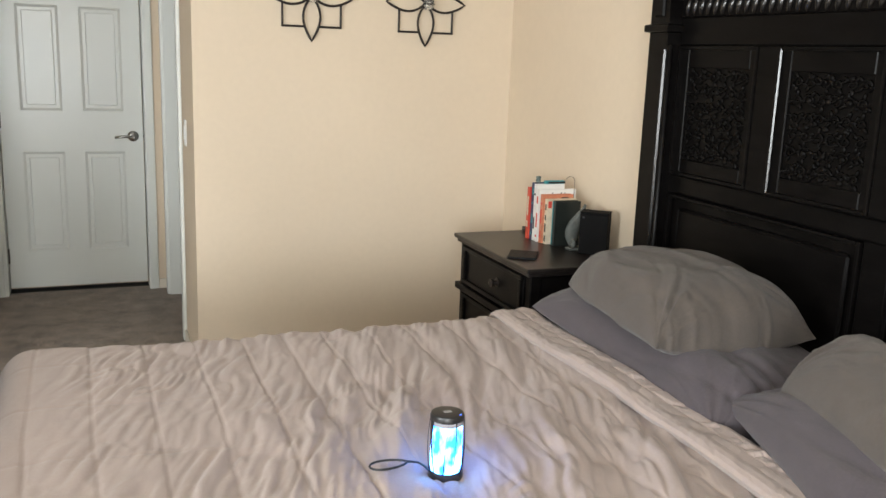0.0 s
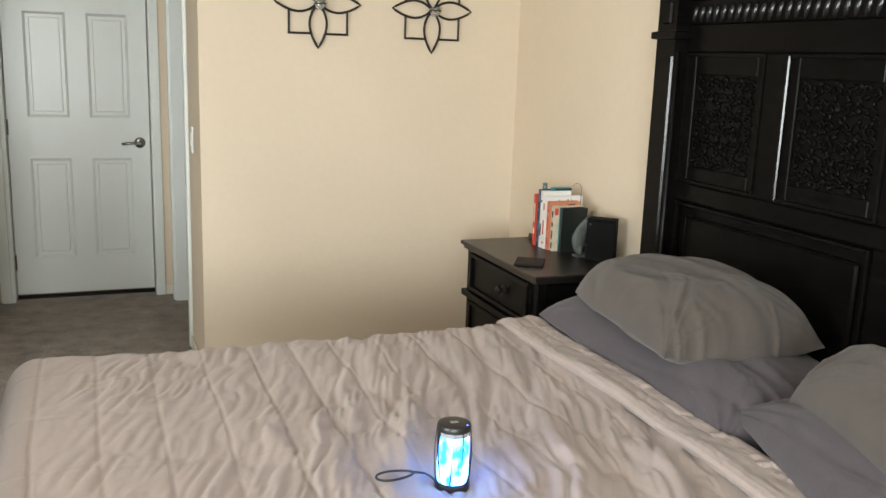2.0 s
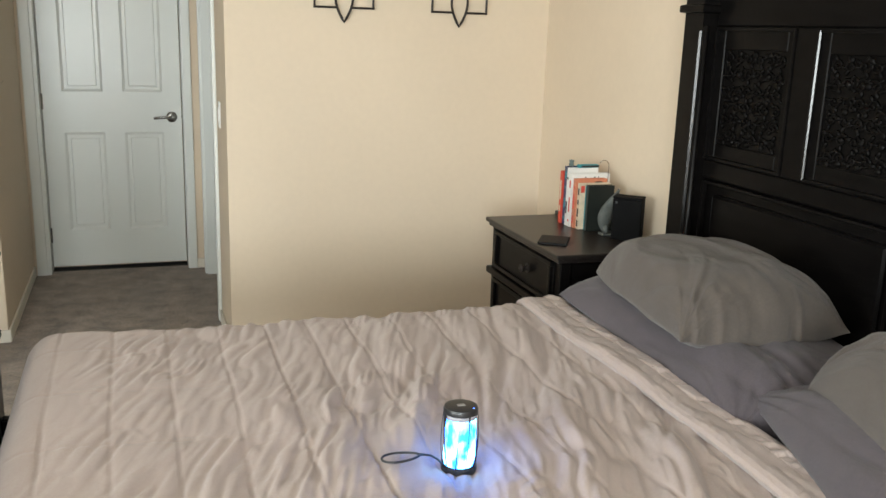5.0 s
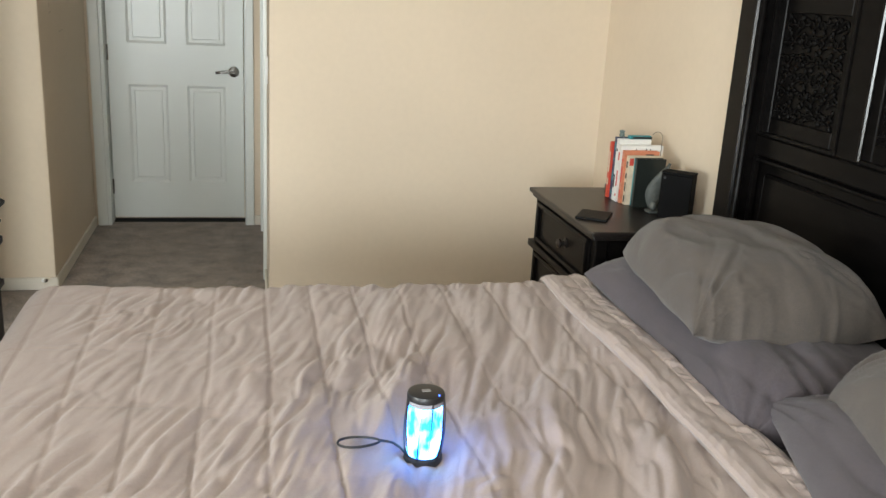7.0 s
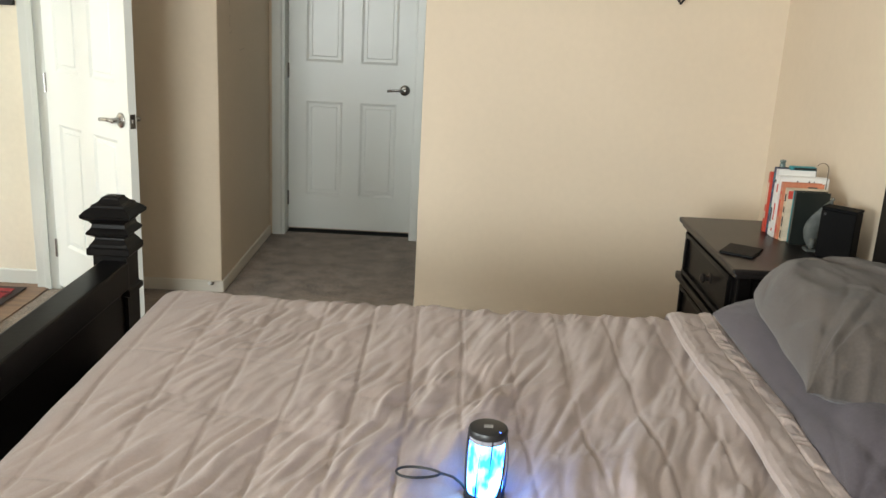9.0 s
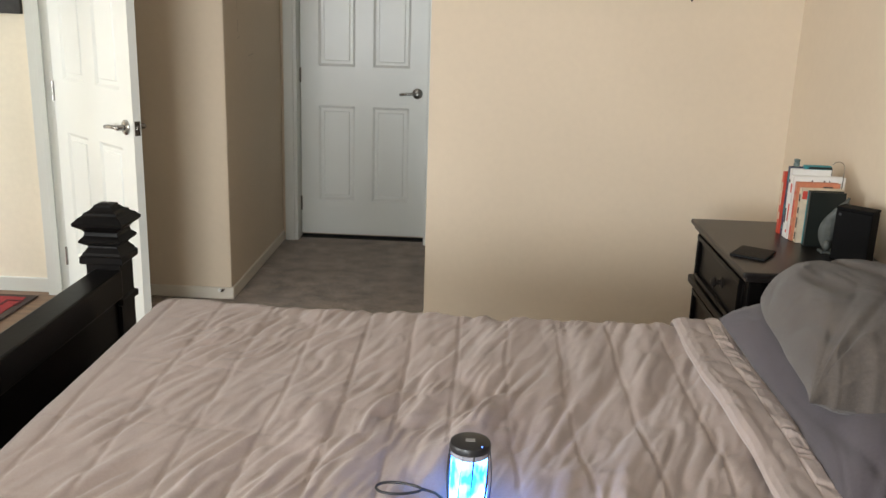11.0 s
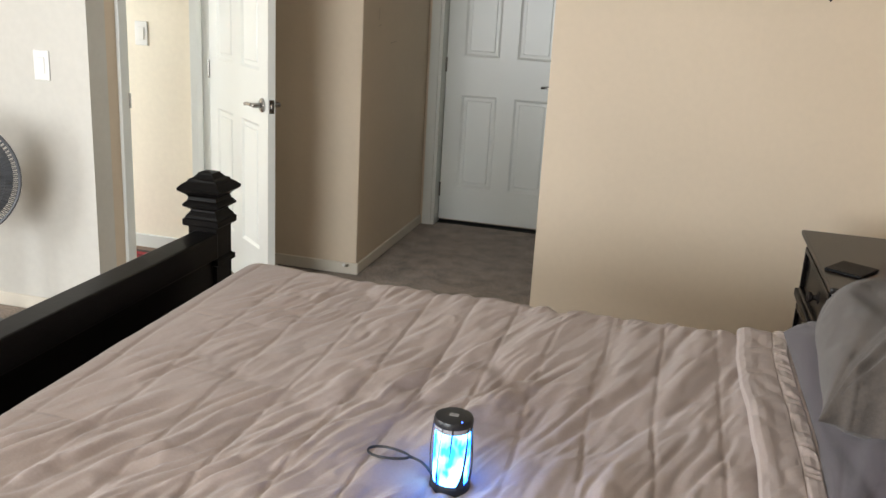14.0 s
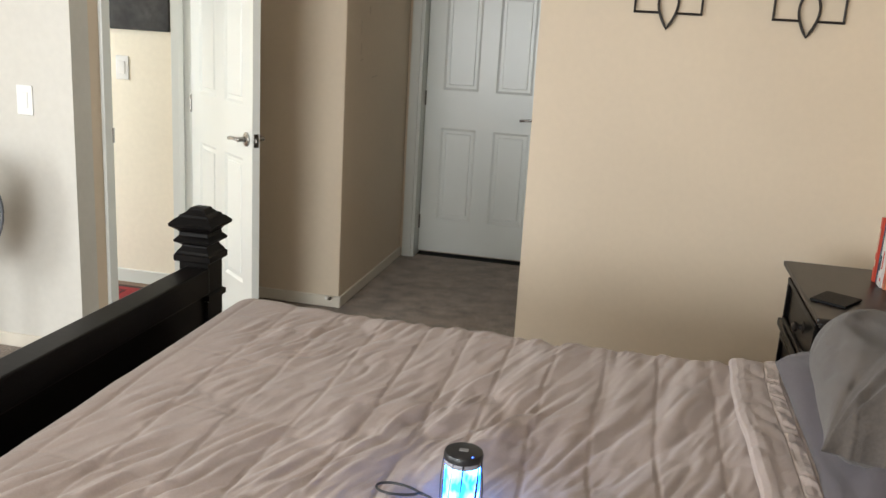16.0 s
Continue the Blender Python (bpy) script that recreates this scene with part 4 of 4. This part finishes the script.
for x0, x1 in ((0.060, 0.064), (0.100, 0.105), (0.118, 0.121)):
    part("cover_mark", bx(x0, x1, -0.0133, -0.0120, 0.196, 0.206), INK, bk[3])
part("cover_mark", bx(0.085, 0.118, -0.0118, -0.0106, 0.176, 0.190, 0.0004), INK, bk[4], "small dark picture")
part("cover_mark", bx(0.004, 0.020, -0.0118, -0.0106, 0.150, 0.178, 0.0004), REDINK, bk[5], "red printed patch")
TRINKET = mat("grey_teal_glaze", (0.11, 0.15, 0.14), 0.35, vary=0.3, scale=60)
trk = thing("trinket", "small rounded grey-teal trinket resting on a book", "trinket", (2.292, 3.762, NZ + 0.2412))
part("body", lathe([(0.006, 0), (0.010, 0.003), (0.011, 0.010), (0.008, 0.016), (0.011, 0.021), (0.010, 0.026), (0.003, 0.028)], 16), TRINKET, trk, "", True, 40)
tea = thing("book", "teal booklet lying on top of the standing books", "book", (2.32, 3.7135, NZ + 0.2395), group="books on the nightstand")
part("cover", bx(-0.012, 0.078, 0.010, 0.034, 0.0, 0.013, 0.003), C_TEAL, tea)
part("label_strip", bx(0.0, 0.078, 0.0085, 0.0105, 0.002, 0.010), C_DARK, tea, "dark printed strip")
low = thing("book", "dark flat book lying on the nightstand behind the others", "book", (2.40, 3.865, NZ + 0.001), group="books on the nightstand")
part("cover", bx(-0.085, 0.085, -0.06, 0.07, 0, 0.022, 0.003), C_DARK, low)

GREYSTONE = mat("grey_stone_figure", (0.085, 0.092, 0.084), 0.6, vary=0.3, scale=25, bump=0.4, bump_scale=80)
dk = book("dark green hardcover standing in front of the other books", 2.297, 2.413, 3.610, 3.636, 0.184, C_DARK, PAGES)
PALEMARK = mat("pale_print", (0.22, 0.22, 0.21), 0.5, vary=0.2, scale=60)
part("printed_mark", join(bx(0.072, 0.090, -0.0134, -0.0116, 0.052, 0.085, 0.0006), bx(0.062, 0.092, -0.0134, -0.0116, 0.020, 0.034, 0.0006)), PALEMARK, dk, "pale printed marks")
part("spine_edge", bx(-0.0012, 0.0006, 0.004, 0.0105, 0.004, 0.182, 0.0004), C_TEAL, dk, "pale teal spine edge")
MATTBLACK = mat("matt_black_board", (0.0035, 0.0033, 0.0034), 0.75, vary=0.2, scale=20, fine=0.2, fine_scale=200, spec=0.12)
bl = thing("black_box", "plain matt black box standing beside the books", "box", (2.392, 3.455, NZ + 0.001))
bl.rotation_euler = (0, 0, math.radians(-43))
part("body", bx(-0.056, 0.056, -0.030, 0.030, 0, 0.160, 0.003), MATTBLACK, bl)
part("lid", bx(-0.057, 0.057, -0.031, 0.031, 0.1605, 0.169, 0.002), MATTBLACK, bl)
part("catch", bx(-0.046, -0.038, -0.0325, -0.0305, 0.142, 0.150, 0.0008), BLACKPLASTIC, bl)
fig = bmesh.new()
rows = []
for k in range(15):
    f = k / 14
    w = 0.004 + 0.034 * math.sin(math.pi * min(1, f * 1.05)) ** 0.8
    rows.append([fig.verts.new((-0.02 + 0.05 * f * f + w * s, 0.012 * abs(s) + 0.006 * math.sin(6 * f), 0.006 + 0.175 * f)) for s in (-1, -0.5, 0, 0.5, 1)])
for p, q in zip(rows, rows[1:]):
    for s in range(4):
        fig.faces.new((p[s], p[s + 1], q[s + 1], q[s]))
figo = thing("leaf_ornament", "grey leaf-shaped ornament on a small base", "ornament", (2.365, 3.535, NZ + 0.001))
lobj = part("leaf", fig, GREYSTONE, figo, "", True)
_s = lobj.modifiers.new("thickness", "SOLIDIFY")
_s.thickness = 0.008
part("base", bx(-0.045, 0.04, -0.02, 0.02, 0, 0.010, 0.003), GREYSTONE, figo)
part("bud", moved(lathe([(0.004, 0), (0.011, 0.010), (0.012, 0.022), (0.006, 0.034)], 12), pose(-0.028, -0.012, 0.01)), GREYSTONE, figo, "", True)
hk = thing("wire_hook", "thin curled grey wire behind the books", "wire", (2.43, 3.70, NZ + 0.001))
part("wire", tube([(0, 0, 0), (0, 0, 0.243)] + [(0.022 * math.cos(a) - 0.022, 0, 0.250 + 0.022 * math.sin(a)) for a in np.linspace(0, 2.6, 9)], 0.0013, seg=6), NICKEL, hk, "", True)
pd = thing("notepad", "thin black notepad lying on the nightstand", "notepad", (2.093, 3.477, NZ + 0.001), -32)
part("cover", bx(-0.055, 0.055, -0.065, 0.065, 0, 0.008, 0.002), mat("black_leather", (0.006, 0.0055, 0.0055), 0.6, spec=0.2, bump=0.2, bump_scale=300), pd)


# ---- wall sconces ----
def petal(angle, r0, r1, w):
    """A pointed leaf outline from r0 to r1 along an angle in the wall plane."""
    pts = []
    for s in (1, -1):
        ks = range(0, 13) if s > 0 else range(11, 0, -1)
        for k in ks:
            f = k / 12
            rr = r0 + (r1 - r0) * f
            ww = s * w * math.sin(math.pi * f ** 0.85) ** 0.9
            pts.append((rr * math.cos(angle) - ww * math.sin(angle), 0, rr * math.sin(angle) + ww * math.cos(angle)))
    return pts


def sconce(x, z):
    s = thing("wall_sconce", "black iron flower-outline candle sconce on a beige wall", "sconce", (x, YN - 0.014, z), group="sconces on the wall")
    for sx in (-1, 1):
        for sz in (-1, 1):
            part("corner_bar", join(tube([(sx * 0.034, 0, sz * 0.132), (sx * 0.1365, 0, sz * 0.132)], 0.0052, seg=6), tube([(sx * 0.132, 0, sz * 0.1365), (sx * 0.132, 0, sz * 0.034)], 0.0052, seg=6)), BLACKIRON, s)
    for k in range(4):
        part("petal", tube(petal(math.pi / 2 * k, 0.006, 0.194, 0.039), 0.0056, True, 6), BLACKIRON, s)
    part("cup_ring", tube([(0.026 * math.cos(a), -0.035 + 0.026 * math.sin(a), -0.004) for a in np.linspace(0, 2 * math.pi, 19)[:-1]], 0.003, True, 6), BLACKIRON, s)
    part("arm", tube([(0, 0.008, -0.004), (0, -0.010, -0.004)], 0.003, seg=6), BLACKIRON, s)
    part("candle_cup", moved(lathe([(0.012, -0.030), (0.020, -0.024), (0.023, -0.008), (0.024, 0.012), (0.021, 0.012), (0.020, -0.008), (0.008, -0.022)], 20), pose(0, -0.035, 0)), GLASS, s, "clear glass candle cup", True)
    return s


GLASS = bpy.data.materials.new("clear_glass")
GLASS.use_nodes = True
GLASS.node_tree.nodes["Principled BSDF"].inputs["Transmission Weight"].default_value = 0.9
GLASS.node_tree.nodes["Principled BSDF"].inputs["Roughness"].default_value = 0.05
GLASS.node_tree.nodes["Principled BSDF"].inputs["Base Color"].default_value = (0.92, 0.93, 0.92, 1)
sconce(1.503, 1.709)
sconce(2.043, 1.706)


# ---- switches, picture, rug, fan, door stop ----
def switch(name, label, m):
    s = new(name)
    s.matrix_world = m
    tagged(s, label, "light switch")
    part("plate", bx(-0.037, 0.037, -0.006, 0, -0.061, 0.061, 0.004, 2), SWITCH, s)
    part("rocker", bx(-0.017, 0.017, -0.010, -0.005, -0.033, 0.033, 0.002), SWITCH, s)
    return s


switch("light_switch", "white rocker light switch on the beige wall", pose(-1.010, 3.85, 1.083))
switch("light_switch", "white light switch plate on the hall wall", pose(-1.215, 4.885, 1.165))
switch("light_switch", "white light switch plate in the passage", pose(0.985, 4.835, 1.075, 0, 0, -90))

pic = thing("wall_picture", "dark unframed picture on the hall wall", "picture", (-1.25, 4.883, 1.66))
part("canvas", bx(-0.42, 0.315, -0.022, 0, -0.30, 0.30, 0.003), mat("dark_canvas", (0.030, 0.028, 0.027), 0.7, vary=0.8, scale=4, fine=0.3, fine_scale=30, bump=0.3, bump_scale=200), pic)

rug = thing("rug", "red rug with a dark patterned border on the hall floor", "rug", (-1.40, 4.62, 0.007))
part("border", bx(-0.50, 0.46, -0.30, 0.17, 0, 0.008, 0.003), mat("dark_rug_border", (0.05, 0.035, 0.03), 0.95, fine=0.2, fine_scale=120, bump=0.6, bump_scale=300), rug)
RED = mat("red_rug_pile", (0.30, 0.025, 0.03), 0.95, vary=0.12, scale=12, fine=0.2, fine_scale=140, bump=0.7, bump_scale=300)
part("field", bx(-0.46, 0.42, -0.26, 0.13, 0.007, 0.0105, 0.002), RED, rug, "red pile field")
for i in range(6):
    x = -0.40 + 0.15 * i
    part("motif", join(bx(x, x + 0.085, 0.065, 0.080, 0.010, 0.0125), bx(x, x + 0.015, 0.0, 0.065, 0.010, 0.0125), bx(x + 0.07, x + 0.085, 0.0, 0.065, 0.010, 0.0125)), mat("dark_red_motif", (0.09, 0.012, 0.015), 0.95, fine=0.2, fine_scale=140), rug)

FANP = (-1.18, 3.50, 0.667)
fan = thing("pedestal_fan", "dark grey pedestal fan standing at rest by the wall", "fan", (FANP[0], FANP[1], 0))
part("base", lathe([(0.17, 0), (0.175, 0.008), (0.165, 0.020), (0.05, 0.034), (0.02, 0.05)], 36), GREYPLASTIC, fan, "", True, 40)
part("pole", lathe([(0.014, 0.04), (0.014, FANP[2] - 0.06)], 16), GREYPLASTIC, fan, "", True, 40)
TILT = pose(0, 0, FANP[2], 0, 0, 38)
motor = part("motor", moved(lathe([(0.025, -0.02), (0.055, -0.01), (0.06, 0.05), (0.045, 0.10), (0.02, 0.115)], 24, "y"), TILT), GREYPLASTIC, fan, "", True, 40)
FR = 0.243
grille = part("grille", moved(tube([(FR * math.cos(a), -0.055, FR * math.sin(a)) for a in np.linspace(0, 2 * math.pi, 49)[:-1]], 0.007, True, 8), TILT), GREYPLASTIC, fan, "round wire grille", True)
for r in (0.08, 0.14, 0.19):
    part("ring", moved(tube([(r * math.cos(a), -0.095 + 0.16 * r * r / 0.25, r * math.sin(a)) for a in np.linspace(0, 2 * math.pi, 41)[:-1]], 0.0018, True, 5), TILT), GREYPLASTIC, grille, "", True)
_w = part("wire", moved(tube([(0.03 + (FR - 0.03) * f, -0.098 + 0.043 * f ** 2.2, 0.0) for f in np.linspace(0, 1, 7)], 0.0019, seg=4), Matrix()), GREYPLASTIC, grille)
for k in range(90):
    for back in (0, 1):
        ob = _w if k == 0 and not back else _w.copy()
        if ob is not _w:
            scene.collection.objects.link(ob)
            ob.parent = grille
        ob.matrix_local = TILT @ Matrix.Translation((0, -0.075 * back, 0)) @ pose(0, 0, 0, 0, 4 * k, 0) @ Matrix.Diagonal((1, -0.75 if back else 1, 1, 1))
part("rear_housing", moved(lathe([(0.218, -0.030), (0.206, -0.010), (0.12, 0.010), (0.03, 0.015)], 40, "y"), TILT), GREYPLASTIC, fan, "", True, 40)
part("hub_badge", moved(lathe([(0.032, -0.092), (0.032, -0.100), (0.02, -0.104)], 24, "y"), TILT), BLACKPLASTIC, fan, "", True, 40)
for k in range(3):
    bm = bmesh.new()
    rows = []
    for i in range(8):
        f = i / 7
        r = 0.03 + 0.185 * f
        w = 0.03 + 0.05 * math.sin(math.pi * min(1, 0.25 + 0.65 * f))
        rows.append([bm.verts.new((r, -0.055 + 0.5 * s * w * (0.6 - 0.3 * f), s * w)) for s in (-0.7, -0.2, 0.3, 0.8)])
    for p, q in zip(rows, rows[1:]):
        for s in range(3):
            bm.faces.new((p[s], p[s + 1], q[s + 1], q[s]))
    b = part("blade", moved(bm, TILT @ pose(0, 0, 0, 0, 120 * k + 20, 0)), GREYPLASTIC, fan, "", True)

ds = thing("door_stop", "small spring door stop on the baseboard", "door stop", (-0.045, 4.898, 0.05))
part("spring", tube([(0.006 * math.cos(a), -0.06 * a / 40, 0.006 * math.sin(a) + 0.02 * (a / 40) ** 2) for a in np.linspace(0, 40, 90)], 0.0013, seg=4), NICKEL, ds)
part("tip", moved(lathe([(0.008, 0), (0.009, 0.006), (0.006, 0.014)], 12, "y"), pose(0, -0.06, 0.02) @ Matrix.Diagonal((1, -1, 1, 1))), SWITCH, ds)
